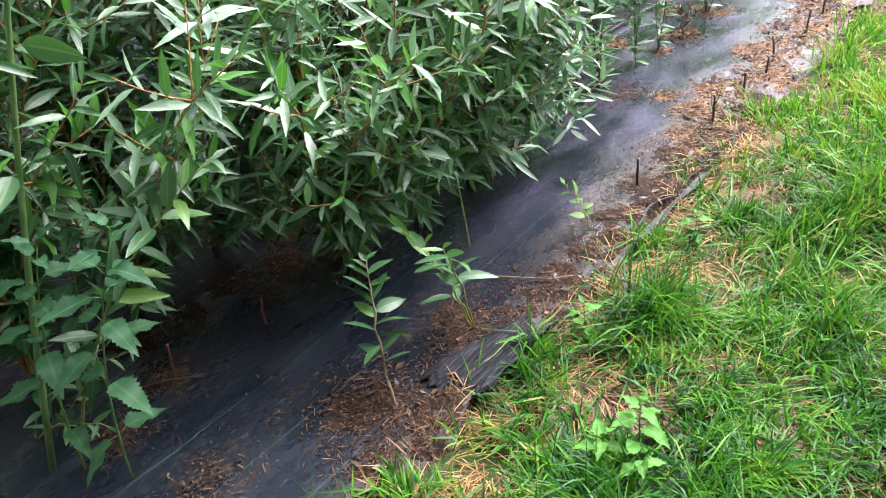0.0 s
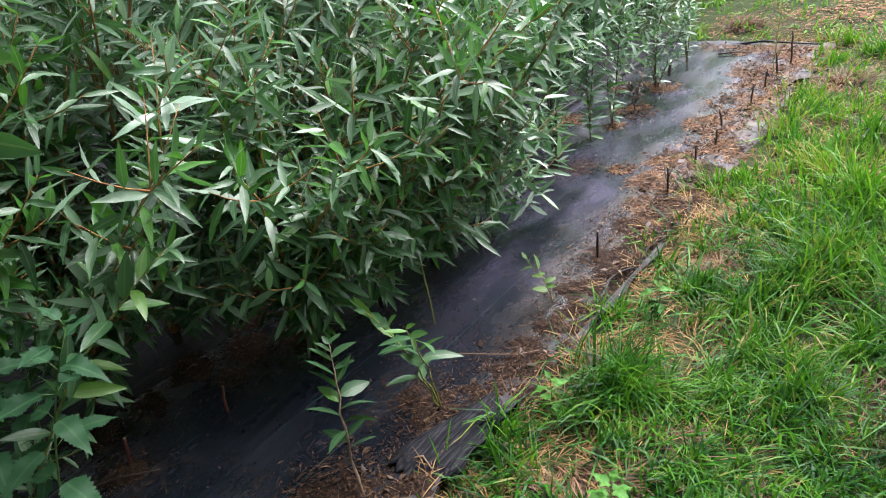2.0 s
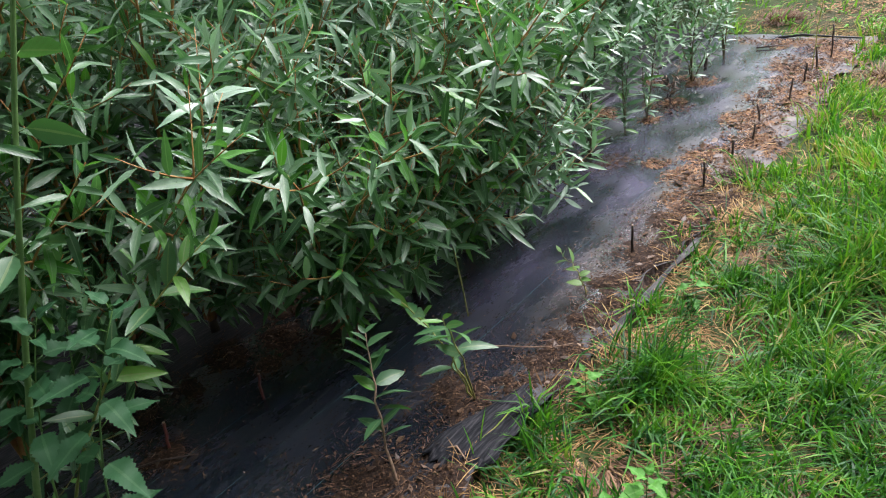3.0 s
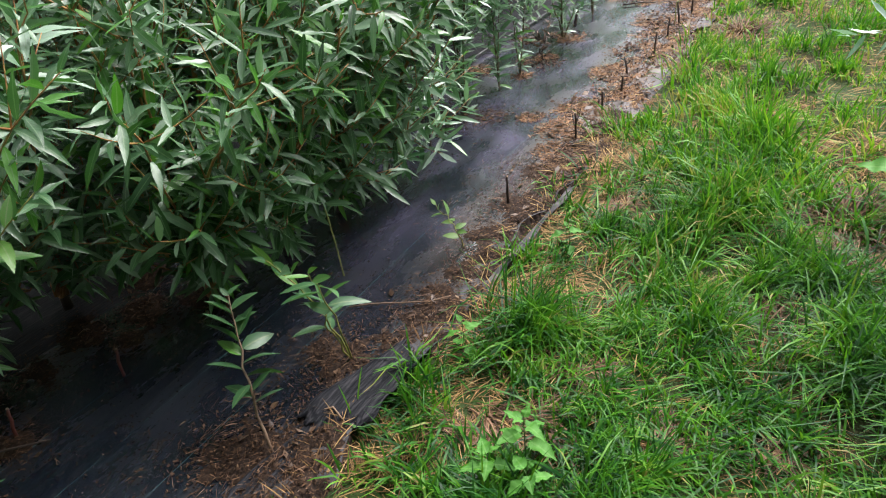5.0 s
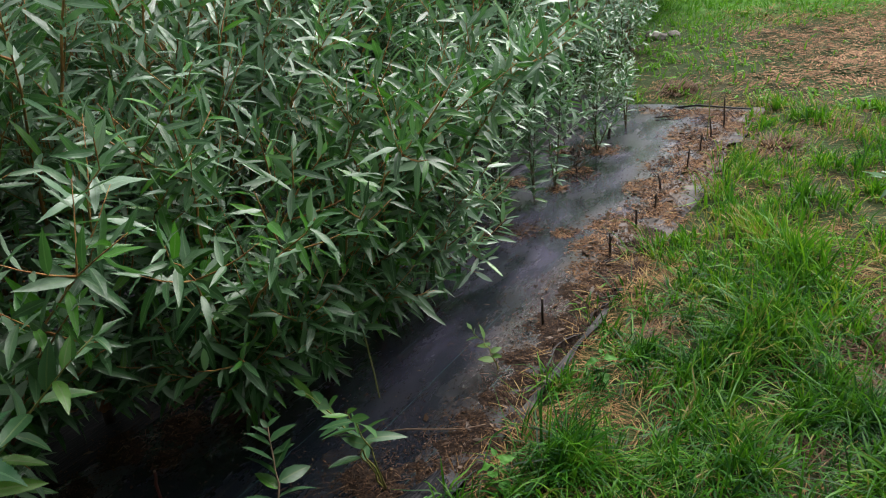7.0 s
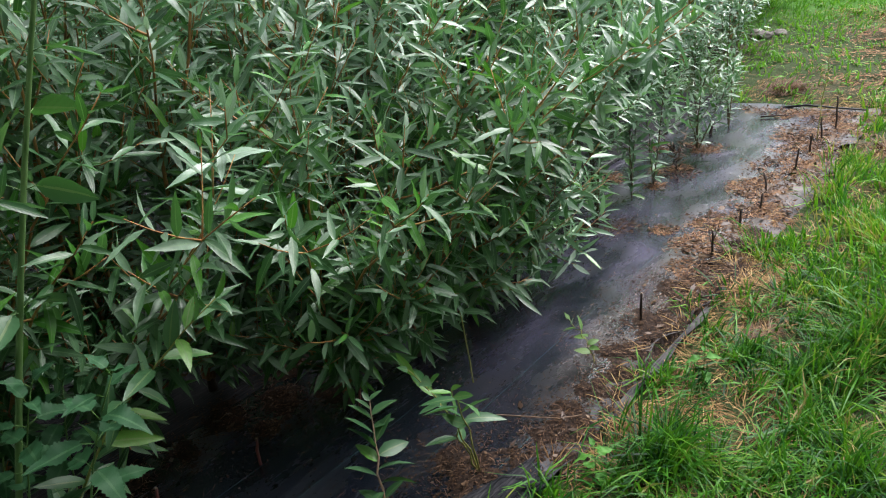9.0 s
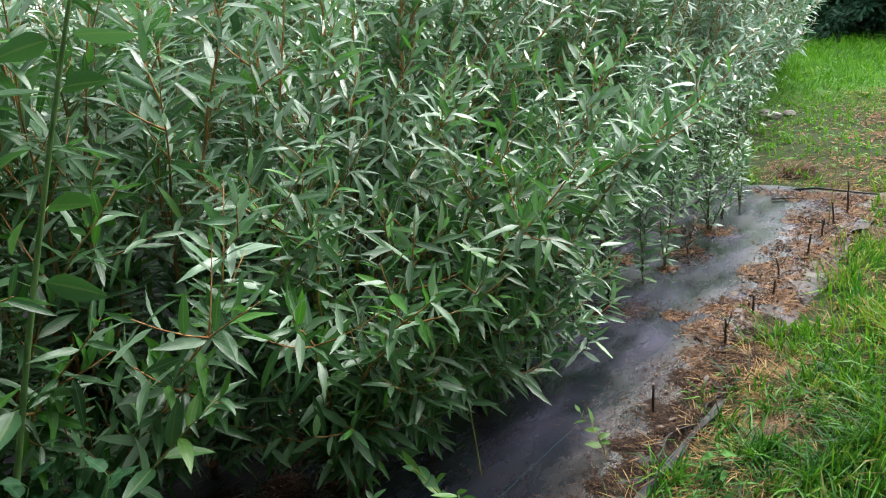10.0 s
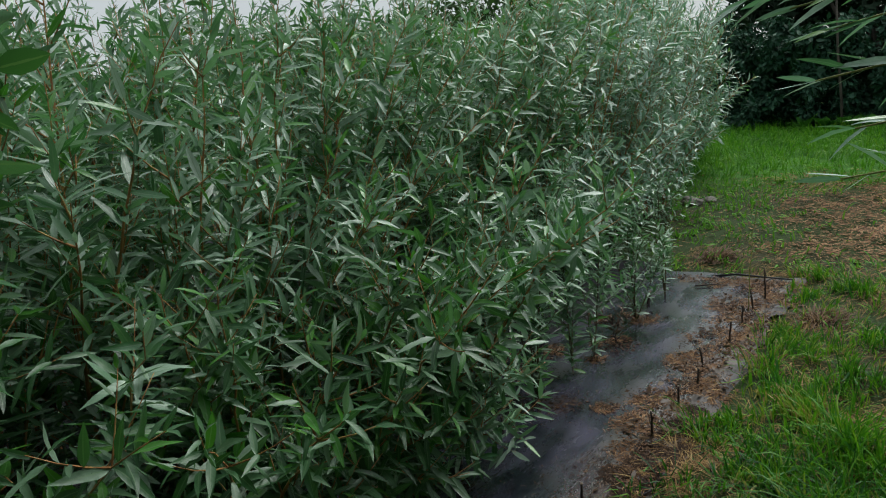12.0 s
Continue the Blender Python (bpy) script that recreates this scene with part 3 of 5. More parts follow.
def fabric_strip(x0, x1, y0, y1, lift, label, dx=0.018, dy=0.05, ragged=False, material=None):
    us, ys = np.linspace(0, 1, int((x1 - x0) / dx) + 2), np.arange(y0, y1 + dy, dy)
    U, Y = np.meshgrid(us, ys)
    X = x0 + U * ((edge_x(Y) if ragged else x1) - x0)
    if ragged:
        Y = Y + smooth(5.2, 5.6, Y) * 0.03 * np.sin(9 * X)
    Z = fabric_height(X, Y) + lift
    n, m = U.shape
    i = np.arange(n * m).reshape(n, m)
    top = np.stack([X.ravel(), Y.ravel(), Z.ravel()], 1)
    F = np.stack([i[:-1, :-1], i[:-1, 1:], i[1:, 1:], i[1:, :-1]], -1).reshape(-1, 4)
    rim = np.concatenate([i[0, :], i[1:, -1], i[-1, -2::-1], i[-2:0:-1, 0]])
    low = top[rim] - [0, 0, 0.0015]
    k = len(top) + np.arange(len(rim))
    sides = np.stack([k, k + len(rim), np.roll(k, -1) + len(rim), np.roll(k, -1)], 1)
    ob = part("weed_fabric", mesh_of("weed_fabric", np.concatenate([top, top[rim], low]), np.concatenate([F, sides]), material or FABRIC))
    return tagged(ob, label, "weed fabric", kind="structure")


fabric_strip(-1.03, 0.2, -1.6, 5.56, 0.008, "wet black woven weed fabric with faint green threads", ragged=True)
# matt copy without the film, so no sky mirrors between the stems
fabric_strip(-3.3, -0.99, -1.6, 5.75, 0.0, "black woven weed fabric under the willows", 0.06, 0.12, material=MATTFABRIC)
fabric_strip(-7.0, -3.25, -0.5, 12.5, 0.004, "black woven weed fabric under the willows", 0.15, 0.3, material=MATTFABRIC)


def fabric_flap(a, b, c, d, pleats, lift, label, material=None):
    """A loose, finely pleated piece of fabric at the edge between four corners, lifted over the litter."""
    us, vs = np.linspace(0, 1, 8 * pleats), np.linspace(0, 1, 26)
    U, V = np.meshgrid(us, vs)
    X = (1 - V) * (a[0] + (b[0] - a[0]) * U) + V * (c[0] + (d[0] - c[0]) * U) + 0.006 * np.sin(17 * V) * U
    Y = (1 - V) * (a[1] + (b[1] - a[1]) * U - 0.05 * np.sin(3.14 * U)) + V * (c[1] + (d[1] - c[1]) * U) + 0.012 * np.sin(40 * U)
    fold = np.sin(2 * np.pi * pleats * U + 2 * V + 1.5 * np.sin(4 * V)) + 0.45 * np.sin(2 * np.pi * 2.3 * pleats * U + 5 * V)
    Z = 0.022 + lift + 0.0015 * fold + 0.003 * np.sin(9 * U + 7 * V) + 0.005 * np.sin(3 * V) - lift * smooth(0.12, 0.0, U) - 0.7 * lift * smooth(0.15, 0.0, V)
    n, m = U.shape
    i = np.arange(n * m).reshape(n, m)
    F = np.stack([i[:-1, :-1], i[:-1, 1:], i[1:, 1:], i[1:, :-1]], -1).reshape(-1, 4)
    top = np.stack([X.ravel(), Y.ravel(), Z.ravel()], 1)
    rim = np.concatenate([i[0, :], i[1:, -1], i[-1, -2::-1], i[-2:0:-1, 0]])
    k = len(top) + np.arange(len(rim))
    sides = np.stack([rim, k, np.roll(k, -1), np.roll(rim, -1)], 1)
    ob = part("weed_fabric", mesh_of("weed_fabric", np.concatenate([top, top[rim] - [0, 0, 0.0015]]), np.concatenate([F, sides]), material or MATTFABRIC))
    return tagged(ob, label, "weed fabric", kind="structure")


fabric_flap((-0.03, 0.81), (0.2, 0.85), (0.088, 1.2), (0.196, 1.134), 9, 0.018, "rumpled pleated flap of weed fabric at the grass edge")
fabric_flap((0.0, 0.5), (0.1, 0.5), (0.035, 0.8), (0.15, 0.78), 4, -0.008, "low fold of weed fabric under litter and straw")
fabric_flap((0.185, 1.5), (0.215, 1.5), (0.19, 2.35), (0.22, 2.35), 2, 0.004, "folded grey fabric hem showing through litter", HEM)


def surface(x, y):
    x, y = np.asarray(x, float), np.asarray(y, float)
    on = (x < edge_x(y)) & (y < 5.55)
    return np.where(on, fabric_height(x, y) + 0.009, ground_height(x, y))


# ---- grass ----
DRY_SPOTS = ((0.32, 0.6, 0.13), (0.36, 0.84, 0.11), (0.42, 1.14, 0.1), (0.28, 1.5, 0.1), (1.1, 1.5, 0.1), (0.29, 1.04, 0.11), (0.56, 1.78, 0.17), (0.3, 2.35, 0.17), (0.24, 2.75, 0.15), (1.55, 2.6, 0.35), (1.5, 3.3, 0.4), (0.5, 3.9, 0.2), (0.12, 0.42, 0.08), (1.2, 2.95, 0.22), (0.95, 3.5, 0.26), (0.7, 2.45, 0.12), (1.75, 1.95, 0.2), (0.36, 1.95, 0.09), (0.5, 0.45, 0.12), (0.95, 2.2, 0.14), (0.75, 5.3, 0.3), (0.4, 4.6, 0.2), (-0.1, 5.75, 0.3), (1.3, 4.4, 0.35), (-0.9, 6.3, 0.35), (0.53, 2.0, 0.08), (0.56, 2.2, 0.08), (0.24, 2.52, 0.1), (0.43, 0.94, 0.1))
PITS = ((1.25, 2.23, 0.14), (0.62, 1.3, 0.06), (0.45, 1.28, 0.06), (0.62, 1.02, 0.07), (0.92, 1.1, 0.06), (1.5, 2.35, 0.2), (1.6, 2.65, 0.14), (1.05, 1.75, 0.07), (0.48, 1.0, 0.07), (1.2, 1.2, 0.06), (0.42, 2.25, 0.07), (1.35, 1.7, 0.06))
BROWN_PATCH = ((-0.08, 6.9, 0.42), (0.2, 6.75, 0.45), (0.65, 7.0, 0.6), (0.05, 7.7, 0.5), (0.5, 7.7, 0.8), (-0.15, 8.5, 0.45), (0.3, 8.7, 0.7), (0.9, 8.3, 0.9), (0.5, 9.4, 0.6), (1.5, 7.4, 0.7))


def spots(x, y, table):
    return np.max([np.exp(-((x - a) ** 2 + (y - b) ** 2) / (r * r)) for a, b, r in table], 0)


def blades(x, y, length, width, lean, rng, material, name, label, lie=0.0, field=1.0, lift=0.0, turn=None):
    """Grass blades as bent tapering ribbons at the given places, leaning with a swirling field. lie: how flat they lie."""
    k = len(x)
    z = surface(x, y) - 0.004 + lift
    phi = field * (2.4 * wavy(x, y, 2.6, 5.0) + 1.3 * wavy(x, y, 14.0, 2.0)) + rng.normal(0, 0.6, k) - 1.2
    if turn is not None:
        c, s = np.cos(turn) + 0.7 * np.cos(phi), np.sin(turn) + 0.7 * np.sin(phi)
        phi = np.arctan2(s, c) + rng.normal(0, 0.35, k)
    d = np.stack([np.cos(phi), np.sin(phi), np.zeros(k)], 1)
    face = phi + np.pi / 2 + rng.normal(0, 0.5, k)
    s = np.stack([np.cos(face), np.sin(face), 0.2 * rng.normal(0, 1, k)], 1)
    base = np.stack([x, y, z], 1)
    lean = np.broadcast_to(lean, (k,)) * rng.uniform(0.4, 1.5, k)
    rows = []
    for t, w in ((0, 0.75), (0.4, 1.0), (0.75, 0.72), (1.0, 0.05)):
        out = lean * t ** 1.7 * (1 - lie) + lie * t
        up = np.sqrt(np.maximum(t * t - np.minimum(out, t) ** 2 * 0.9, 0.0)) * (1 - lie) + lie * 0.12 * t * (1 - t)
        c = base + d * (out * length)[:, None] + np.array([0, 0, 1.0]) * (up * length)[:, None]
        rows += [c - s * (w * width / 2)[:, None], c + s * (w * width / 2)[:, None]]
    V = np.stack(rows, 1).reshape(-1, 3)
    q = np.array([(0, 1, 3, 2), (2, 3, 5, 4), (4, 5, 7, 6)])
    F = (q[None] + (np.arange(k) * 8)[:, None, None]).reshape(-1, 4)
    return tagged(part(name, mesh_of(name, V, F, material)), label, "grass", kind="stuff")


def scatter(n, x0, x1, y0, y1, rng, keep):
    x, y = rng.uniform(x0, x1, n), rng.uniform(y0, y1, n)
    ok = rng.uniform(0, 1, n) < keep(x, y)
    return x[ok], y[ok]


def lawn(x, y):
    border = smooth(-0.02, 0.12, x - edge_x(y) + 0.075 - 0.1 * np.exp(-((y - 1.02) / 0.2) ** 2) - 0.1 * np.exp(-((y - 1.85) / 0.42) ** 2) + 0.1 * wavy(x, y, 9.0, 1.0)) * (y < 5.55)
    far = smooth(5.5, 5.75, y + 0.08 * wavy(x, y, 6.0)) * smooth(-1.2, -0.9, x + 0.28 * (y - 5.6))
    dry = (1 - 0.85 * spots(x, y, DRY_SPOTS)) * (1 - 0.9 * spots(x, y, PITS))
    tuft = 0.16 + 0.84 * smooth(-0.25, 0.3, wavy(x, y, 11.0, 7.0))
    return np.maximum(border, far) * dry * tuft


g = np.random.RandomState(11)
def tufted(n, each, size, box, rng, keep):
    """Places of blades gathered in tufts, and the way each blade leans out of its tuft."""
    cx, cy = scatter(n, *box, rng, keep)
    m = rng.poisson(each, len(cx))
    cx, cy = np.repeat(cx, m), np.repeat(cy, m)
    r, a = rng.gamma(2.0, size / 2, len(cx)), rng.uniform(0, 6.28, len(cx))
    return cx + r * np.cos(a), cy + r * np.sin(a), a


x, y, turn = tufted(6600, 12, 0.019, (0.0, 2.2, 0.1, 3.1), g, lambda x, y: lawn(x, y) * smooth(3.1, 2.0, y))
tall = 0.075 + 0.1 * smooth(-0.1, 0.6, wavy(x, y, 4.2, 9.0)) + 0.05 * smooth(0.55, 0.8, x) * smooth(1.3, 1.6, y)
blades(x, y, 1.1 * tall * g.uniform(0.3, 1.35, len(x)), g.uniform(0.003, 0.0085, len(x)), g.uniform(0.5, 1.25, len(x)), g, GRASS, "grass", "lush bright green damp grass beside the fabric", turn=turn)
x, y, turn = tufted(6000, 8, 0.026, (-0.2, 3.2, 1.9, 5.8), g, lambda x, y: lawn(x, y) * smooth(1.9, 3.0, y))
tall = 0.08 + 0.07 * smooth(-0.2, 0.6, wavy(x, y, 3.6, 9.0)) + 0.13 * np.exp(-((x - 0.78) ** 2 / 0.05 + (y - 2.95) ** 2 / 0.35))
blades(x, y, tall * g.uniform(0.5, 1.35, len(x)), g.uniform(0.0045, 0.0105, len(x)), g.uniform(0.4, 0.95, len(x)), g, YELLOWING, "grass", "green and yellowing grass along the path", turn=turn)
x, y = scatter(9000, -0.0, 5.0, -3.5, 6.0, g, lambda x, y: ((x > 2.2) | (y < 0.15)) * (x > 0.25) * 1.0)
blades(x, y, g.uniform(0.06, 0.14, len(x)), g.uniform(0.006, 0.012, len(x)), 0.6, g, GRASS, "grass", "short green grass of the path")
x, y = scatter(60000, -6.5, 5.5, 5.6, 16.5, g, lambda x, y: lawn(x, y) * (1 - np.clip(1.5 * spots(x, y, BROWN_PATCH), 0, 0.97) * smooth(-0.95, -0.3, wavy(x, y, 3.1, 4.0))) * (x > -1.0 - 0.42 * (y - 5.6)))
tall = 0.1 + 0.14 * smooth(9.5, 12.5, y)
blades(x, y, tall * g.uniform(0.6, 1.3, len(x)), g.uniform(0.008, 0.018, len(x)), 0.95, g, MEADOW, "grass", "tall vivid green meadow grass before the hedge")
x, y = scatter(5000, 0.1, 2.2, 0.2, 2.9, g, lambda x, y: np.minimum(1, 1.6 * lawn(x, y)))
blades(x, y, g.uniform(0.06, 0.18, len(x)), g.uniform(0.0035, 0.008, len(x)), 0.9, g, GRASS, "grass", "trodden green grass lying across the sward", 0.5, 2.6, 0.015)
# dead thatch under and between the green
x, y = scatter(42000, 0.0, 2.4, 0.1, 3.2, g, lambda x, y: np.clip(0.22 + spots(x, y, DRY_SPOTS), 0, 1) * smooth(-0.14, 0.02, x - edge_x(y) - 0.07 * np.exp(-((y - 1.02) / 0.2) ** 2) + 0.06 * wavy(x, y, 8.0, 3.0)))
blades(x, y, g.uniform(0.025, 0.11, len(x)), g.uniform(0.0018, 0.004, len(x)), 0.8, g, STRAW, "dry_grass", "pale straw and brown dead grass in the sward", 0.66, 2.6, 0.01)
x, y = scatter(46000, -0.9, 3.2, 2.6, 6.4, g, lambda x, y: np.clip(0.13 + 0.85 * spots(x, y, DRY_SPOTS), 0, 1) * np.maximum(smooth(-0.14, 0.02, x - edge_x(y) + 0.06 * wavy(x, y, 8.0, 3.0)), y > 5.6))
blades(x, y, g.uniform(0.04, 0.15, len(x)), g.uniform(0.002, 0.0045, len(x)), 0.8, g, STRAW, "dry_grass", "pale straw lying in the grass", 0.7, 1.6, 0.012)
x, y = scatter(72000, -2.2, 3.2, 5.6, 11.0, g, lambda x, y: np.clip(0.05 + 1.3 * spots(x, y, BROWN_PATCH) * smooth(-0.9, -0.1, wavy(x, y, 3.1, 4.0)), 0, 1) * (x > -0.9 - 0.35 * (y - 5.6)))
blades(x, y, g.uniform(0.02, 0.07, len(x)), g.uniform(0.006, 0.014, len(x)), 0.8, g, REDHAY, "dry_grass", "brown raked hay on the bare patch", 0.8, 1.6, 0.012)

x, y = scatter(11000, -1.6, 3.2, 8.2, 11.0, g, lambda x, y: 0.75 * np.exp(-((y - 9.7) / 0.7) ** 2) * smooth(-1.2, -0.3, x + 0.4 * (y - 9.0)) * smooth(-0.8, 0.2, wavy(x, y, 2.3, 6.0)))
blades(x, y, g.uniform(0.06, 0.16, len(x)), g.uniform(0.005, 0.011, len(x)), 0.8, g, STRAW, "dry_grass", "tan mown grass lying beyond the bare patch", 0.6, 1.6, 0.03)

x, y = scatter(6500, 0.1, 0.55, 0.35, 2.9, g, lambda x, y: np.exp(-((x - edge_x(y) - 0.1 - 0.05 * wavy(x, y, 5.0, 8.0)) / 0.07) ** 2) * smooth(-0.5, 0.3, wavy(x, y, 6.0, 6.0)))
blades(x, y, g.uniform(0.03, 0.12, len(x)), g.uniform(0.0018, 0.0036, len(x)), 0.9, g, STRAW, "dry_grass", "golden matted straw along the fabric edge", 0.78, 2.4, 0.02)

# brown rotting grass where the sward is open
x, y = scatter(60000, 0.35, 1.9, 0.4, 3.0, g, lambda x, y: spots(x, y, PITS) * 0.9)
blades(x, y, g.uniform(0.03, 0.14, len(x)), g.uniform(0.002, 0.0045, len(x)), 0.9, g, HAY, "dry_grass", "brown rotting grass in the hollows of the sward", 0.6, 2.0, 0.008)

# standing dead tussocks
for hx, hy, hr, n in ((0.42, 4.75, 0.1, 420), (-0.62, 6.1, 0.14, 420), (1.25, 2.45, 0.12, 420)):
    a, r = g.uniform(0, 6.28, n), hr * np.sqrt(g.uniform(0, 1, n))
    blades(hx + r * np.cos(a), hy + r * np.sin(a), g.uniform(0.08, 0.2, n), g.uniform(0.003, 0.007, n), 0.9, g, HAY, "dry_grass", "brown dead grass tussock", 0.35, 1.0, 0.0, turn=a)

# ---- litter on the fabric ----
LITTER = (*((0.18 + 0.02 * math.sin(5 * k), 0.35 + 0.13 * k, 0.075) for k in range(21) if k not in (4, 5, 6)), *((0.09 + 0.03 * math.sin(7 * k), 0.5 + 0.14 * k, 0.085) for k in range(20) if k not in (3, 4)), (0.0, 0.66, 0.16), (-0.1, 0.6, 0.12), (-0.04, 1.06, 0.14), (-0.12, 1.08, 0.08), (0.1, 1.4, 0.12), (0.06, 1.9, 0.12), (0.08, 2.15, 0.15), (0.06, 2.45, 0.15), (0.1, 2.75, 0.1), (-0.72, 0.35, 0.08), (-0.62, 0.12, 0.07), (-0.25, 0.18, 0.08), (-1.0, 0.8, 0.1), (-1.05, 1.15, 0.1), (-0.95, 0.6, 0.09), (-0.92, 1.0, 0.1), (-0.84, 1.25, 0.08), (-1.0, 0.4, 0.1), (-0.8, 0.85, 0.06), (-0.65, 2.95, 0.14), (-0.5, 3.02, 0.1), (-0.95, 3.3, 0.16), (-0.86, 1.0, 0.1), (-0.76, 1.14, 0.09), (-0.96, 0.82, 0.09))
HAYSPOTS = ((0.0, 2.7, 0.13), (-0.05, 2.95, 0.18), (-0.08, 3.25, 0.2), (0.03, 3.5, 0.2), (-0.05, 3.8, 0.22), (-0.03, 4.2, 0.27), (0.0, 4.6, 0.25), (-0.12, 4.9, 0.25), (0.0, 5.3, 0.3), (-0.35, 5.4, 0.2), (-0.6, 5.45, 0.15), (-0.6, 3.9, 0.16), (-0.63, 4.4, 0.14), (-0.5, 2.98, 0.1), (-0.3, 3.05, 0.08), (-0.6, 3.62, 0.08), (-0.95, 3.6, 0.14), (-0.9, 4.3, 0.14), (0.1, 2.45, 0.12), (0.12, 3.0, 0.12), (0.14, 3.4, 0.12), (0.13, 4.0, 0.14), (0.14, 4.4, 0.12), (0.1, 5.0, 0.16), (0.12, 5.4, 0.15))


def rumple(x, y):
    """Where the rumpled fabric edge lies bare."""
    return 1 - np.exp(-(((x - 0.13) / 0.09) ** 2 + ((y - 1.0) / 0.17) ** 2) ** 2)


def soil_height(x, y):
    """How high the crumbly mulch is heaped on the fabric (below zero: none)."""
    h = spots(x, y, LITTER) * rumple(x, y) - 0.5 + 0.3 * wavy(x, y, 24.0, 1.0) + 0.25 * wavy(x, y, 55.0, 3.0)
    return np.where(x > edge_x(y) + 0.07, -1.0, h)


def flakes(n, box, rng, keep, size, material, name, label, category="leaf litter"):
    """Small curled chips and leaf scraps lying on the fabric."""
    x, y = scatter(n, *box, rng, keep)
    k = len(x)
    L = np.minimum(rng.gamma(3.0, size / 3.0, k), 1.7 * size)
    a = rng.uniform(0, 6.28, k)
    A = np.stack([np.cos(a), np.sin(a), rng.normal(0, 0.22, k)], 1)
    N = np.stack([rng.normal(0, 0.35, k), rng.normal(0, 0.35, k), np.ones(k)], 1)
    P = np.stack([x, y, surface(x, y) + 0.022 * np.clip(soil_height(x, y), 0, 0.7) + rng.uniform(0.001, 0.008, k)], 1)
    V, F, U = leaf_block(P, A, N, L, L * rng.uniform(0.15, 0.65, k), rng.uniform(-0.3, 0.4, k), rng.uniform(-0.4, 0.6, k), SMALL_FORM if size < 0.02 else FAR_FORM)
    return tagged(part(name, mesh_of(name, V, F, material, U)), label, category, kind="stuff")


flakes(120000, (-1.25, 0.3, -0.2, 3.4), g, lambda x, y: spots(x, y, LITTER) ** 0.8 * (x < edge_x(y) + 0.1) * rumple(x, y), 0.0085, CHIPS, "bark_litter", "dark wet bark chips and crumbs on the fabric")
flakes(2200, (-1.25, 0.3, -0.2, 3.4), g, lambda x, y: spots(x, y, LITTER) ** 1.2 * (x < edge_x(y) + 0.1) * rumple(x, y), 0.023, DEAD, "leaf_litter", "brown dead leaves lying on the fabric")
flakes(13000, (-1.2, 0.2, 0.0, 5.5), g, lambda x, y: 0.2 + 0.4 * smooth(-0.3, 0.6, wavy(x, y, 8.0, 9.0)), 0.0085, CHIPS, "bark_litter", "scattered crumbs on the wet fabric")
flakes(9000, (-0.85, 0.12, 0.2, 3.0), g, lambda x, y: 0.25 + 0.75 * smooth(-0.1, 0.7, wavy(x, y, 5.0, 3.0) + 0.6 * wavy(x, y, 17.0, 1.0)), 0.007, MULCH, "bark_litter", "fine dark grit washed over the fabric")


def soil_patch(x0, x1, y0, y1, label):
    """Low crumbly mounds of dark soil and mulch on the fabric."""
    xs, ys = np.arange(x0, x1, 0.011), np.arange(y0, y1, 0.011)
    X, Y = np.meshgrid(xs, ys)
    h = soil_height(X, Y)
    Z = surface(X, Y) - 0.003 + 0.022 * np.clip(h, -0.2, 0.7) + 0.004 * np.random.RandomState(4).uniform(-1, 1, h.shape)
    n, m = X.shape
    i = np.arange(n * m).reshape(n, m)
    F = np.stack([i[:-1, :-1], i[:-1, 1:], i[1:, 1:], i[1:, :-1]], -1).reshape(-1, 4)
    F = F[(h.ravel()[F] > -0.12).all(1)]
    used, F = np.unique(F, return_inverse=True)
    V = np.stack([X.ravel(), Y.ravel(), Z.ravel()], 1)[used]
    return tagged(part("soil_litter", mesh_of("soil_litter", V, F.reshape(-1, 4), MULCH)), label, "soil", kind="stuff")


flakes(3200, (-1.0, 0.25, 2.3, 5.5), g, lambda x, y: smooth(0.25, 0.8, spots(x, y, HAYSPOTS)) * (0.5 + 0.8 * wavy(x, y, 7.0, 4.0)), 0.035, DEAD, "leaf_litter", "withered brown leaves in the strewn hay")
flakes(38000, (-1.0, 0.25, 2.3, 5.5), g, lambda x, y: smooth(0.2, 0.8, spots(x, y, HAYSPOTS)) * (0.6 + 0.6 * wavy(x, y, 15.0, 2.0)), 0.018, REDCHIPS, "bark_litter", "dark crumbs and leaf scraps in the strewn hay")
flakes(900, (-0.95, 0.1, 0.1, 3.0), g, lambda x, y: 0.15 + 0.85 * smooth(0.0, 0.7, wavy(x, y, 6.0, 3.0)), 0.006, CUT, "pale_specks", "tiny pale specks of bark and petals on fabric")
soil_patch(-0.35, 0.3, 0.35, 3.3, "dark crumbly soil and mulch on the fabric edge")
soil_patch(-1.2, -0.5, 0.0, 1.4, "dark leaf mulch under the willows")
x, y = scatter(85000, -1.2, 0.25, 2.2, 5.6, g, lambda x, y: smooth(0.35, 0.95, spots(x, y, HAYSPOTS) * (0.9 + 0.8 * wavy(x, y, 9.0, 2.0) + 0.8 * wavy(x, y, 23.0, 5.0))) * 0.85)
blades(x, y, g.uniform(0.01, 0.05, len(x)), g.uniform(0.0018, 0.004, len(x)), 0.8, g, REDHAY, "dry_grass", "reddish brown hay strewn over the fabric", 0.93, 2.5, 0.006)
x, y = scatter(14000, -0.9, 0.25, 0.0, 2.9, g, lambda x, y: np.sqrt(spots(x, y, LITTER)) * 0.8 * (x < edge_x(y)) * rumple(x, y))
blades(x, y, g.uniform(0.01, 0.05, len(x)), g.uniform(0.0009, 0.0024, len(x)), 0.8, g, CHIPS, "dry_grass", "thin straw bits among the bark litter", 0.93, 2.5, 0.014)


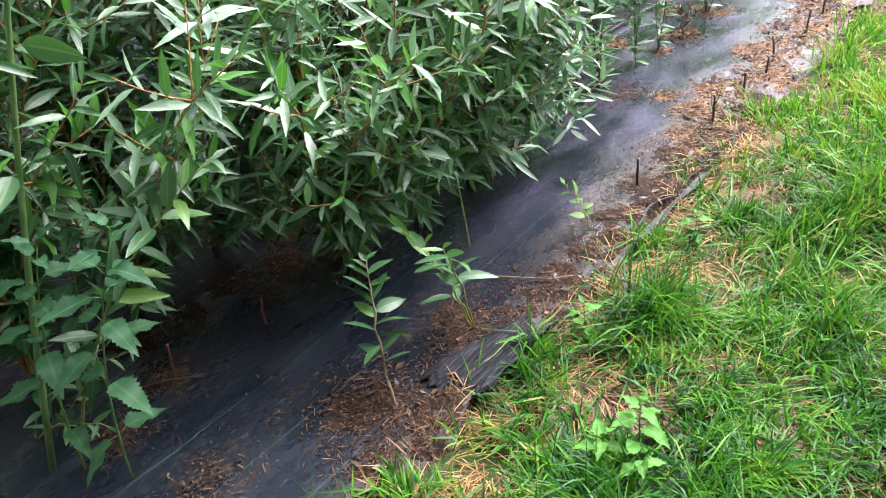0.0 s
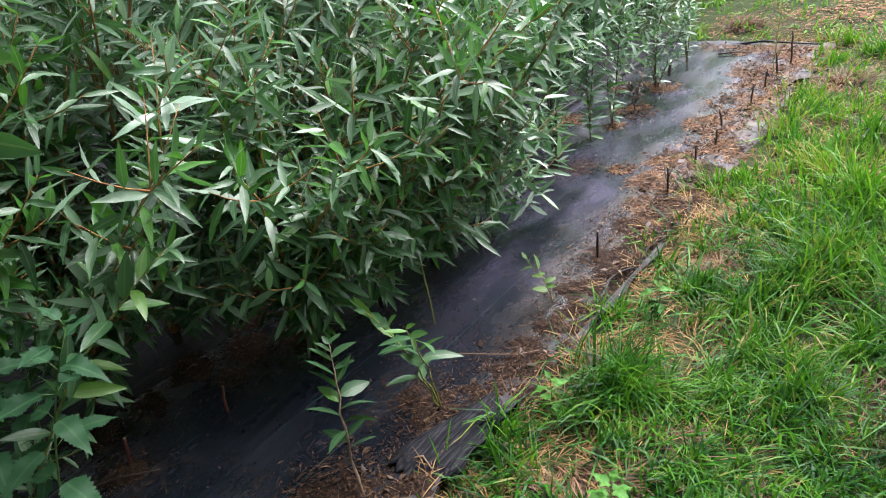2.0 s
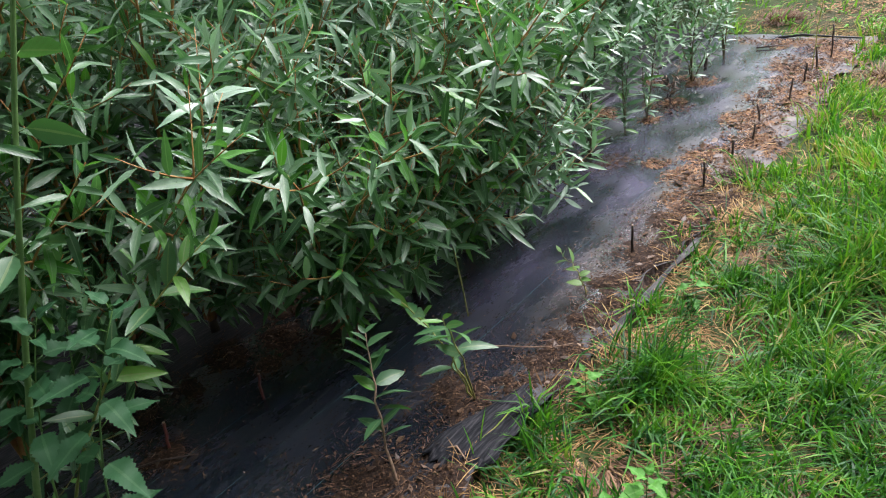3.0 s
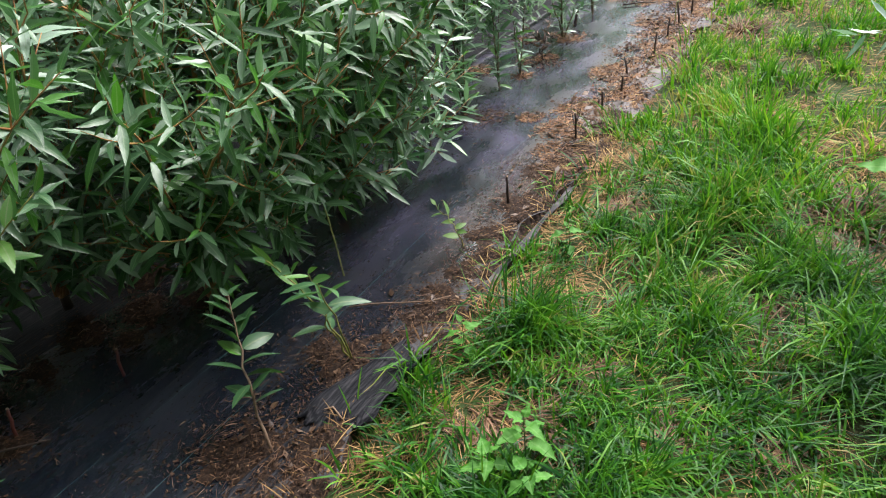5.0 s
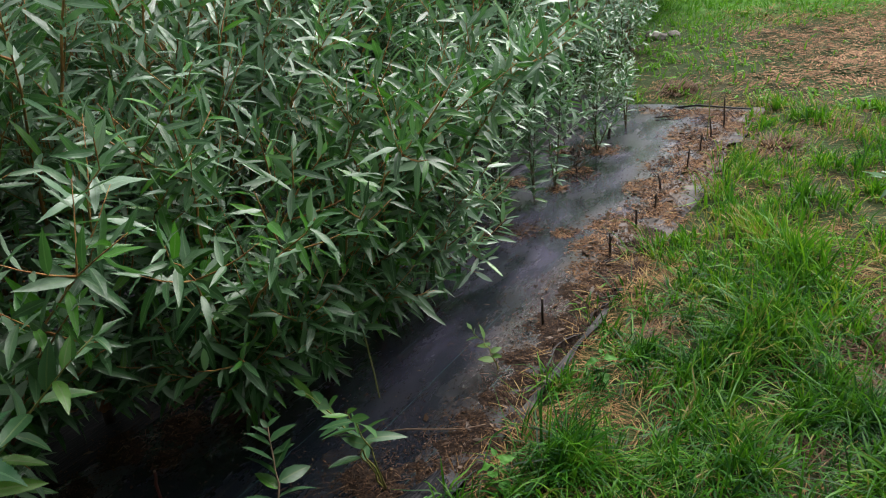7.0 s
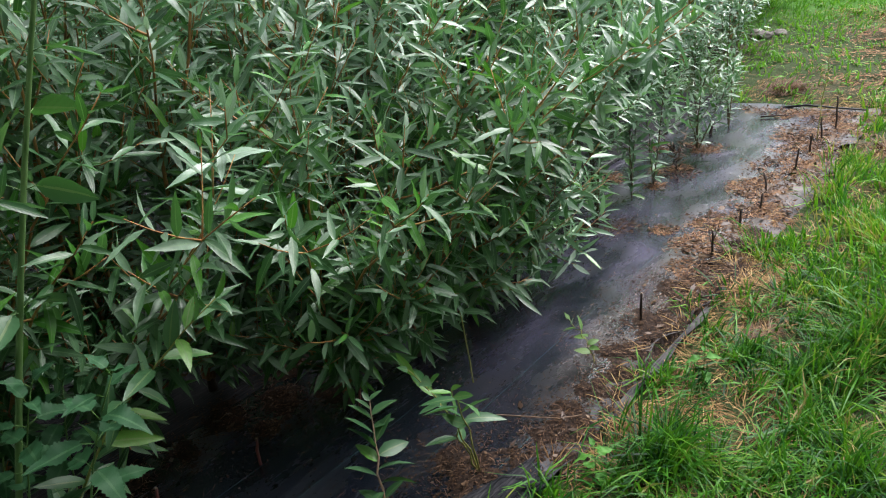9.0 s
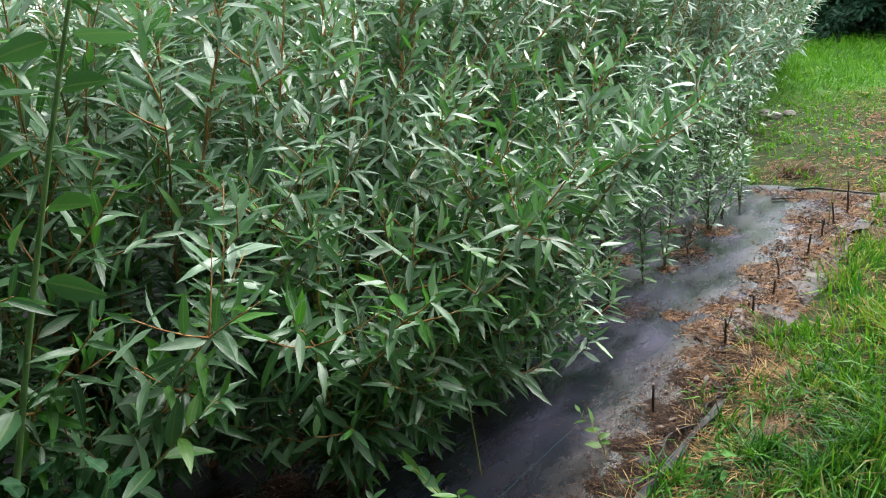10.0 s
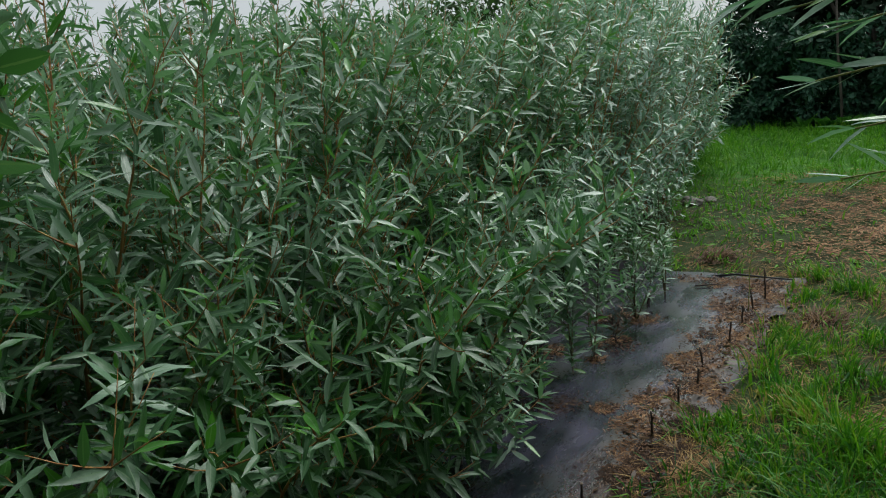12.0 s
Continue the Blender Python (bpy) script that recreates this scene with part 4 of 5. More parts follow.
x, y = scatter(7000, -1.0, 0.25, 0.0, 3.0, g, lambda x, y: np.sqrt(spots(x, y, LITTER)) * 0.7 * (x < edge_x(y)) * rumple(x, y))
blades(x, y, g.uniform(0.008, 0.045, len(x)), g.uniform(0.001, 0.0026, len(x)), 0.8, g, HAY, "dry_grass", "brown stalk bits among the bark litter", 0.9, 2.5, 0.016)


# ---- stumps of cut and dead cuttings ----
def stump(x, y, h, lean, rng, material, label, r=0.0065, fork=False):
    root = tagged(new("willow_stump"), label, "stump", "dead cuttings in rows")
    root.location = (x, y, float(surface(x, y)) - 0.02)
    top = np.array([lean[0], lean[1], h + 0.02])
    path = bezier((0, 0, 0), (0.004, -0.003, h * 0.5), top, 7) + np.r_[np.zeros((1, 3)), rng.normal(0, 0.0012, (6, 3))]
    V, F = tube(path, np.linspace(r, r * 0.8, 7) * rng.uniform(0.9, 1.12, 7), 8)
    part("stake", mesh_of("stake", V, F, material), root)
    V, F = tube([top - (0, 0, 0.001), top + (0, 0, 0.0025)], [r * 0.78, r * 0.7], 8)
    part("cut_end", mesh_of("cut_end", V, F, CUT, smooth=False), root, "pale cut wood")
    if fork:
        for a in rng.uniform(0, 6.28, 3):
            p = path[rng.randint(3, 6)]
            tip = p + np.array([math.cos(a) * 0.05, math.sin(a) * 0.05, rng.uniform(0.05, 0.12)])
            V, F = tube(bezier(p, p + (tip - p) * (0.7, 0.7, 0.2), tip, 5), np.linspace(0.0028, 0.001, 5), 5)
            part("twig", mesh_of("twig", V, F, material), root)
    return root


g = np.random.RandomState(5)
for sx, sy, sh, ln in ((0.0, 2.15, 0.12, (0.002, 0.004)), (0.02, 3.227, 0.1, (0.004, 0)), (0.03, 3.505, 0.085, (0.006, 0.01)), (0.013, 4.171, 0.13, (0.012, 0.0)), (-0.014, 4.83, 0.14, (-0.015, 0.0)), (0.009, 5.079, 0.22, (-0.005, 0.0)), (-0.005, 4.525, 0.12, (0.01, 0.0))):
    stump(sx, sy, sh, ln, g, STUB, "thin dark dead willow cutting standing in the fabric")
stump(0.023, 2.852, 0.13, (0.0, 0.0), g, STUB, "dark dead cutting with bare side twigs", fork=True)
stump(-0.025, 3.776, 0.1, (-0.02, 0.01), g, STUB, "crooked dead cutting among hay", fork=True)
stump(-0.614, 2.554, 0.1, (0.0, 0.0), g, STUB, "short dark dead cutting in the fabric", 0.007)
stump(-0.705, 4.718, 0.09, (0.02, 0.0), g, STUB, "short dark stub near the fabric end", 0.012)
stump(-0.666, 0.715, 0.1, (0.0, 0.01), g, REDSTUB, "reddish brown cutting stub in the fabric", 0.006)
stump(-0.745, 0.392, 0.1, (0.005, 0.01), g, REDSTUB, "reddish brown cutting stub beside dry litter", 0.006)
stump(-0.6, 1.12, 0.12, (0.01, 0.02), g, REDSTUB, "reddish brown cutting stub with dead leaf", 0.005)

# ---- willows ----
NEAR = "bushy green willow with slender glossy leaves and orange-brown stems"
w = np.random.RandomState(21)


def fan(n, out, rise, rng, bias=(0.0, 0.0), wide=0.3):
    return [np.array([bias[0] + rng.uniform(-wide, wide) + out * rng.uniform(0.4, 1.0), bias[1] + rng.uniform(-wide, wide), rise * rng.uniform(0.72, 1.08)]) for _ in range(n)]


def reach(base, points):
    """Tips given in the world, relative to a base."""
    return [np.array(p) - np.array([base[0], base[1], 0]) for p in points]


def near_willow(base, points, extra, singles, **kw):
    b = (base[0], base[1], float(surface(*base)))
    own = np.random.RandomState(int(1000 * (base[0] + 5)) + int(37 * (base[1] + 2)))
    willow(reach(base, points) + extra, b, own, NEAR, singles=singles, **kw)


near_willow((-0.66, 1.12), [(0.02, 0.95, 0.97), (-0.2, 0.68, 0.98), (-0.3, 1.05, 0.72), (-0.4, 0.98, 0.4), (-0.62, 0.82, 0.46), (-0.3, 0.88, 0.52), (-0.2, 1.15, 0.55)], fan(6, 0.3, 1.2, w) + fan(2, 0.3, 0.75, w, wide=0.25), 260)
near_willow((-0.64, 1.5), [(0.1, 1.36, 1.1), (-0.12, 1.3, 0.85), (-0.3, 1.45, 0.5), (-0.38, 1.25, 0.3)], fan(6, 0.3, 1.2, w) + fan(2, 0.3, 0.75, w, wide=0.25), 260)
near_willow((-0.65, 1.86), [(0.12, 1.84, 1.15), (-0.2, 1.7, 0.75), (-0.32, 2.0, 0.45), (-0.34, 1.85, 0.22), (-0.4, 1.66, 0.28)], fan(6, 0.3, 1.2, w) + fan(2, 0.3, 0.75, w, wide=0.25), 240)
near_willow((-0.66, 2.24), [(0.32, 2.02, 1.34), (0.2, 2.12, 1.22), (-0.05, 2.35, 1.2), (-0.25, 2.6, 1.45), (-0.5, 2.7, 1.5), (-0.3, 2.2, 0.55), (-0.42, 2.45, 0.8), (-0.36, 2.3, 0.22), (-0.45, 2.52, 0.4), (-0.4, 2.1, 0.3)], fan(6, 0.3, 1.2, w) + fan(2, 0.3, 0.75, w, wide=0.25), 220, leafmat=SKYLIT)
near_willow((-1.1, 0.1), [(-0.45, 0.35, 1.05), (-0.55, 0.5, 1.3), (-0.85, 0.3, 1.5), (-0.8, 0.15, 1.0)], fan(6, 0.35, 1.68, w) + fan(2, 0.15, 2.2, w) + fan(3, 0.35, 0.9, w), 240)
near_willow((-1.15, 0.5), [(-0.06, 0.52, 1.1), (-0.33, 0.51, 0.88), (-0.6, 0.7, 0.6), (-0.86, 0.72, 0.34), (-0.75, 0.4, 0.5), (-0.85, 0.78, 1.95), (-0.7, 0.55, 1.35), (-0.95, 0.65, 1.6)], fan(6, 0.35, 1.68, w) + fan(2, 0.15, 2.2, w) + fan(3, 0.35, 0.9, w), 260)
near_willow((-1.2, 0.9), [(-0.25, 0.62, 1.25), (-0.55, 0.95, 0.95), (-0.6, 1.0, 0.35), (-0.85, 0.95, 0.25), (-0.75, 1.2, 0.4), (-0.6, 1.1, 1.95)], fan(6, 0.35, 1.68, w) + fan(2, 0.15, 2.2, w) + fan(3, 0.35, 0.9, w), 240, leafmat=SKYLIT)
near_willow((-1.18, 1.3), [(-0.64, 1.44, 1.05), (-0.5, 1.15, 1.35), (-0.8, 1.4, 2.1)], fan(6, 0.35, 1.68, w) + fan(2, 0.15, 2.2, w) + fan(3, 0.35, 0.9, w), 200, leafmat=SKYLIT)
near_willow((-1.2, 1.7), [(-0.45, 1.75, 1.35), (-0.64, 2.03, 1.43), (-0.85, 1.75, 2.15)], fan(6, 0.35, 1.68, w) + fan(2, 0.15, 2.2, w) + fan(3, 0.35, 0.9, w), 120, leafmat=SKYLIT)
near_willow((-1.22, 2.1), [(-0.6, 2.2, 1.45), (-0.6, 2.7, 1.6)], fan(6, 0.35, 1.68, w) + fan(2, 0.15, 2.2, w) + fan(3, 0.35, 0.9, w), 0, leafmat=SKYLIT)
near_willow((-1.25, -0.3), [(-0.75, 0.1, 1.2)], fan(6, 0.35, 1.68, w) + fan(2, 0.15, 2.2, w) + fan(3, 0.35, 0.9, w), 0)

# plain willows further into the bed: a few built, the rest copied
MID = "dense green willow with slender leaves in the bed"
w = np.random.RandomState(61)
kinds = []
for k in range(6):
    rise = 2.25
    kinds.append(willow(fan(8, 0.05, rise * 0.9, w, bias=(0.42, 0.08), wide=0.38), (-1.55, 2.45 + 0.42 * k, 0.0), w, MID, form=MID_FORM, gap=0.026, side_shoots=6, sides=4, height_leaf=0.08, r0=0.0085, leafmat=SKYLIT))
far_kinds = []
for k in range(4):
    far_kinds.append(willow(fan(7, 0.0, 2.15, w, wide=0.34), (-3.2, 4.0 + 0.4 * k, 0.0), w, "dense green willow with slender leaves deep in the bed", form=SMALL_FORM, gap=0.03, side_shoots=7, sides=3, height_leaf=0.25, L=0.15, W=0.034, leafmat=SKYLIT))


# far end willows: the sky sheen on the leaves is in their colour
skylit_kinds = []
for k in range(4):
    skylit_kinds.append(willow(fan(6, 0.1, 2.2, w, bias=(0.12, 0.0), wide=0.5) + fan(4, 0.3, 1.2, w, bias=(0.1, -0.1), wide=0.5) + fan(3, 0.25, 0.6, w, bias=(0.1, -0.05), wide=0.4), (-2.5, 6.6 + 0.42 * k, 0.0), w, "tall silvery green willow at the far end of the bed", form=FAR_FORM, gap=0.03, side_shoots=7, sides=4, height_leaf=0.08, L=0.15, W=0.032, leafmat=SKYLIT_PALE))


def bed_edge(y):
    """How far the willows reach towards the path."""
    return np.interp(y, [1.9, 2.6, 4.6, 5.1, 6.2, 7.3, 9.7, 12.4], [-1.28, -1.6, -1.75, -1.55, -1.45, -1.65, -2.25, -2.9])


w = np.random.RandomState(62)
rows = np.arange(-1.2, -4.7, -0.62)
for r, rx in enumerate(rows):
    for py in np.arange(-1.6, 13.0, 0.42):
        px, qy = rx + w.uniform(-0.06, 0.06), py + w.uniform(-0.07, 0.07)
        if px > bed_edge(qy) + 0.08 or (r == 0 and -0.5 < qy < 4.9) or (r == 1 and 2.3 < qy < 3.0) or qy < -1.6:
            continue
        near = np.hypot(px - 1.2, qy) < 3.7 or (px > bed_edge(qy) - 0.7 and w.uniform() < 0.7)
        grow = np.interp(px, [-2.6, -1.9, -1.2], [1.1, 0.99, 0.8]) if qy < 5 else 1.0
        grow *= np.interp(qy, [0, 3, 8, 13], [1.0, 1.0, 1.1, 1.25]) * w.uniform(0.88, 1.1)
        if r > 4 and qy > 9 and w.uniform() < 0.4:
            continue
        m = Matrix.Translation((px, qy, 0.0)) @ Matrix.Rotation(w.uniform(-0.8, 0.8), 4, "Z") @ Matrix.Diagonal((grow, grow, grow, 1))
        pick = skylit_kinds[w.randint(4)] if qy > 4.8 and px > bed_edge(qy) - 0.75 else kinds[w.randint(6)] if near else far_kinds[w.randint(4)]
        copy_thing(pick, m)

# young thin willows in the row beside the open fabric
w = np.random.RandomState(63)
YOUNG = "young thin willow with sparse leaves beside dry hay"


def sapling(x, y, tips, label, gap=0.03, L=0.085, W=0.02, leafmat=None, stemmat=None, singles=80, start=0.25, r0=0.0055, form=MID_FORM, key="young", name="willow_sapling", side=2, flat=False):
    root = tagged(new(name), label, "willow sapling", "young willows")
    root.location = (x, y, float(surface(x, y)))
    for tip in tips:
        tip = np.asarray(tip, float)
        path = bezier((0, 0, -0.02), tip * (0.25, 0.25, 0.6) + np.r_[w.uniform(-0.06, 0.06, 2), 0], tip, 12)
        path[2:-1] += w.normal(0, 0.004, (9, 3))
        shoot(root, path, r0, w, L, W, gap, start, form, leafmat, stemmat or GREENSTEM, side_shoots=side, singles=singles, key=key, flat=flat)
    return root


sapling(-0.64, 2.97, [(0.16, -0.1, 0.95), (-0.1, 0.05, 1.15), (0.1, 0.1, 0.72), (0.02, -0.15, 0.8), (-0.15, -0.1, 1.0)], YOUNG, singles=20, stemmat=SAPSTEM, start=0.05, gap=0.021, L=0.11, W=0.025, side=9, leafmat=SKYLIT)
sapling(-0.643, 3.38, [(0.1, -0.05, 1.05), (-0.1, 0.03, 0.95), (0.02, -0.12, 1.2)], YOUNG, singles=20, side=11, r0=0.0036, stemmat=SAPSTEM, start=0.05, gap=0.02, L=0.12, W=0.025, leafmat=SKYLIT)
sapling(-0.636, 3.65, [(0.1, 0.03, 1.0), (-0.07, -0.05, 0.95), (0.03, 0.1, 1.2)], YOUNG, singles=20, side=11, r0=0.0036, stemmat=SAPSTEM, start=0.05, gap=0.02, L=0.115, W=0.024, leafmat=SKYLIT)
sapling(-0.657, 4.38, [(0.24, 0.02, 0.5), (-0.22, 0.05, 0.52), (0.14, -0.16, 0.6), (0.0, 0.14, 0.75), (-0.03, 0.0, 0.85)], "small bushy young willow at the fabric end", singles=15, start=0.08, gap=0.02, L=0.095, W=0.021, side=9, stemmat=SAPSTEM, leafmat=SKYLIT)
sapling(-1.25, 3.0, [(0.25, -0.1, 1.35), (0.15, 0.1, 1.55), (-0.1, 0.0, 1.5), (0.3, 0.1, 1.1), (0.05, -0.2, 1.2)], YOUNG, singles=0, stemmat=SAPSTEM, gap=0.025, L=0.135, W=0.027, side=7, leafmat=SKYLIT)
sapling(-1.28, 4.1, [(0.2, -0.1, 1.25), (-0.1, 0.1, 1.45), (0.25, 0.1, 1.1), (0.05, -0.2, 1.3)], YOUNG, singles=0, stemmat=SAPSTEM, gap=0.028, L=0.125, W=0.026, side=6, leafmat=SKYLIT)

sapling(-0.66, 4.95, [(0.05, 0.02, 0.9), (-0.1, 0.05, 0.85), (0.0, -0.08, 1.0)], YOUNG, singles=0, stemmat=SAPSTEM, start=0.08, gap=0.022, side=8, leafmat=SKYLIT)
sapling(-0.03, 4.79, [(0.08, 0.05, 0.86)], "tall thin pale willow sprig among stumps", gap=0.055, L=0.055, W=0.018, leafmat=PALE, key="pale", start=0.2, r0=0.0035)
sapling(-0.608, 3.91, [(0.03, 0.0, 0.2), (-0.03, 0.02, 0.16)], "small willow with black withered leaves", gap=0.018, L=0.06, W=0.016, leafmat=DEAD, stemmat=STUB, key="dead", side=1)
# shoots in the row at the grass edge
sapling(0.02, 0.655, [(-0.2, 0.165, 0.37)], "young willow shoot with oval green leaves in bark litter", gap=0.019, L=0.1, W=0.044, leafmat=BROAD, key="broad_oval", form=OVAL_FORM, start=0.36, r0=0.0055, side=0, stemmat=TWIG, flat=True)
sapling(-0.025, 1.08, [(-0.085, -0.18, 0.46), (0.15, -0.25, 0.51), (-0.02, -0.06, 0.24)], "young willow with drooping green leaves in brown litter", gap=0.03, L=0.125, W=0.036, leafmat=BROAD, key="broad", form=OVAL_FORM, start=0.56, r0=0.0036, side=0, stemmat=GREENSTEM, flat=True)
sapling(-0.33, 1.45, [(0.0, -0.06, 0.5)], "slender willow shoot with long green leaves", gap=0.03, L=0.12, W=0.03, key="willow_long", form=OVAL_FORM, start=0.6, r0=0.0035, side=1)
sapling(-0.01, 1.785, [(-0.07, -0.05, 0.19)], "small pale green sprout on bare fabric", gap=0.021, L=0.062, W=0.032, leafmat=PALE, key="pale_oval", form=OVAL_FORM, start=0.35, r0=0.003, side=0)
# a yellow-stemmed shoot in front of the nettles
sapling(-0.69, 0.03, [(0.44, 0.45, 0.84)], "leaning yellow-stemmed willow shoot with broad leaves", gap=0.036, L=0.135, W=0.04, leafmat=BROAD, key="broad_long", form=OVAL_FORM, start=0.3, r0=0.0062, side=0)
sapling(-0.86, -0.03, [(0.42, 0.1, 0.2), (0.35, 0.25, 0.32)], "low spreading willow shoot with small leaves", gap=0.04, L=0.07, W=0.022, leafmat=BROAD, key="broad", form=OVAL_FORM, start=0.25, r0=0.004, side=1)


# ---- nettles and broad weeds ----
def nettle(x, y, h, lean, pairs, size, rng, label, r0=0.004, leafmat=None, stemmat=None, name="nettle", key="nettle", ratio=0.62, first=0.3, bend=0.2, tilt=0.15, form=None):
    """Opposite pairs of toothed leaves, each pair crossing the last."""
    root = tagged(new(name), label, "nettle" if name == "nettle" else "weed", "weeds")
    root.location = (x, y, float(surface(x, y)) - 0.01)
    path = bezier((0, 0, 0), (lean[0] * bend, lean[1] * bend, h * (0.64 - 0.28 * bend)), (lean[0], lean[1], h), 10)
    V, F = tube(path, np.linspace(r0, r0 * 0.35, 10), 6)
    stem = part("stem", mesh_of("stem", V, F, stemmat or NETSTEM), root)
    ms = leaf_meshes(key, form or TOOTH_FORM, ratio, leafmat or NETTLE)
    a = rng.uniform(0, 3.14)
    for k in range(pairs):
        f = first + (1 - first) * (k / max(1, pairs - 1)) ** 0.65
        i = f * 9
        p = np.array([np.interp(i, range(10), path[:, q]) for q in range(3)])
        sz = size * np.interp(f, [0, 0.5, 0.85, 1], [0.8, 1.0, 0.85, 0.45])
        for half in (0, math.pi):
            b = a + half + rng.normal(0, 0.15)
            up = np.interp(f, [0, 0.8, 1], [-0.15, 0.15, 0.8]) + rng.normal(0, 0.1)
            A = np.array([math.cos(b), math.sin(b), up])
            stalk = p + unit(A) * sz * 0.22 + np.array([0, 0, 0.01])
            V, F = tube([p, stalk], [0.0012, 0.0009], 4)
            part("leaf_stalk", mesh_of("leaf_stalk", V, F, stemmat or NETSTEM), stem)
            single_leaf(stem, stalk, A - np.array([0, 0, 0.25]), np.array([0, 0, 1.0]) + rng.normal(0, tilt, 3), sz * rng.uniform(0.9, 1.1), ms, rng)
        a += math.pi / 2
    return root


g = np.random.RandomState(3)
NET = "fresh green stinging nettle with toothed leaves beside the willow"
for nx_, ny_, nh, nl, size in ((-0.44, 0.06, 0.8, (0.21, 0.14), 0.125), (-0.6, 0.0, 0.74, (0.12, 0.12), 0.12), (-0.92, 0.05, 0.56, (0.06, 0.1), 0.125), (-0.8, 0.2, 0.6, (0.1, 0.05), 0.115)):
    nettle(nx_, ny_, nh, nl, 8, 1.08 * size, g, NET, first=0.2, ratio=0.53)
nettle(-0.68, -0.06, 2.14, (0.31, 0.66), 12, 0.15, g, "tall green weed with thick stem and oval leaves among willows", 0.0105, leafmat=BROAD, stemmat=SAGESTEM, name="weed", key="tall_oval", first=0.4, ratio=0.42, bend=0.42, tilt=0.9, form=OVAL_FORM)
WEEDL = "bright green nettle seedling growing in the grass"
nettle(0.65, 0.9, 0.17, (0.0, 0.0), 5, 0.075, g, WEEDL, 0.0025, WEED, NETSTEM, "weed", "weed", 0.7)
nettle(0.6, 0.8, 0.13, (0.0, 0.0), 4, 0.065, g, WEEDL, 0.0025, WEED, NETSTEM, "weed", "weed", 0.7)
nettle(0.7, 0.8, 0.12, (0.0, 0.0), 4, 0.06, g, WEEDL, 0.0025, WEED, NETSTEM, "weed", "weed", 0.7)
nettle(0.29, 1.24, 0.13, (0.0, 0.0), 3, 0.06, g, "small broad-leaved weed at the fabric edge", 0.002, WEED, NETSTEM, "weed", "weed", 0.75)
nettle(0.36, 1.9, 0.1, (0.0, 0.0), 3, 0.06, g, "small broad-leaved weed at the fabric edge", 0.002, WEED, NETSTEM, "weed", "weed", 0.75)
nettle(1.36, 2.65, 0.2, (0.0, 0.0), 4, 0.12, g, "broad-leaved weed in the yellowing grass", 0.003, WEED, NETSTEM, "weed", "weed", 0.7)
nettle(1.46, 1.31, 0.1, (0.0, 0.0), 3, 0.06, g, "small lobed weed in wet grass", 0.002, WEED, NETSTEM, "weed", "weed", 0.75)


# ---- loose sticks and the pipe at the fabric end ----
def stick(points, r, material, name, label, sides=6):
    pts = [(a, b, float(surface(a, b)) + c) for a, b, c in points]
    V, F = tube(pts, np.linspace(r, r * 0.6, len(pts)), sides)
    return tagged(part(name, mesh_of(name, V, F, material)), label, "twig" if name == "twig" else "pipe")


stick([(-0.19, 1.29, 0.006), (-0.12, 1.33, 0.012), (-0.03, 1.36, 0.02), (0.06, 1.41, 0.015), (0.13, 1.44, 0.03)], 0.003, TWIG, "twig", "thin pale dry twig lying on the fabric")
stick([(-0.25, 0.78, 0.004), (-0.2, 0.8, 0.008), (-0.14, 0.8, 0.005)], 0.0018, TWIG, "twig", "thin dry twig on the dark fabric")
stick([(0.02, 0.82, 0.01), (0.08, 0.85, 0.02), (0.14, 0.82, 0.012)], 0.004, TWIG, "twig", "brown twig across the rumpled fabric")
stick([(-0.78, 0.22, 0.01), (-0.7, 0.33, 0.02), (-0.62, 0.42, 0.012)], 0.004, STUB, "twig", "dry brown twig beside cutting stubs")
stick([(-0.52, 5.2, 0.01), (-0.4, 5.26, 0.015), (-0.3, 5.28, 0.01)], 0.006, STUB, "twig", "dark twig lying in hay")
stick([(-0.56, 5.56, 0.02), (-0.3, 5.53, 0.03), (-0.1, 5.52, 0.025), (0.12, 5.5, 0.02)], 0.01, PIPE, "pipe", "black pipe along the end of the fabric", 8)
stick([(-1.04, 3.3, 0.016), (-1.03, 4.0, 0.02), (-1.0, 4.6, 0.018), (-0.98, 5.2, 0.02)], 0.012, PIPE, "pipe", "black rolled fabric hem between two sheets", 8)

# ---- stones beyond the bed ----
g = np.random.RandomState(9)
for sx, sy, sr in ((-1.6, 8.55, 0.1), (-1.47, 8.75, 0.07), (-1.72, 8.8, 0.07)):
    bm = bmesh.new()
    bmesh.ops.create_icosphere(bm, subdivisions=3, radius=1.0)
    off = Vector(g.uniform(-5, 5, 3))
    for v in bm.verts:
        v.co *= 1 + 0.35 * noise.noise(v.co * 1.3 + off) + 0.1 * noise.noise(v.co * 4 + off)
        v.co = Vector((v.co.x * sr * 1.3, v.co.y * sr, v.co.z * sr * 0.6))
    me = bpy.data.meshes.new("stone")
    bm.to_mesh(me)
    bm.free()
    me.materials.append(STONE)
    ob = tagged(new("stone", me), "rough grey stone in grass at the bed corner", "stone", "stones")
    ob.location = (sx, sy, float(ground_height(np.array(sx), np.array(sy))) + sr * 0.3)


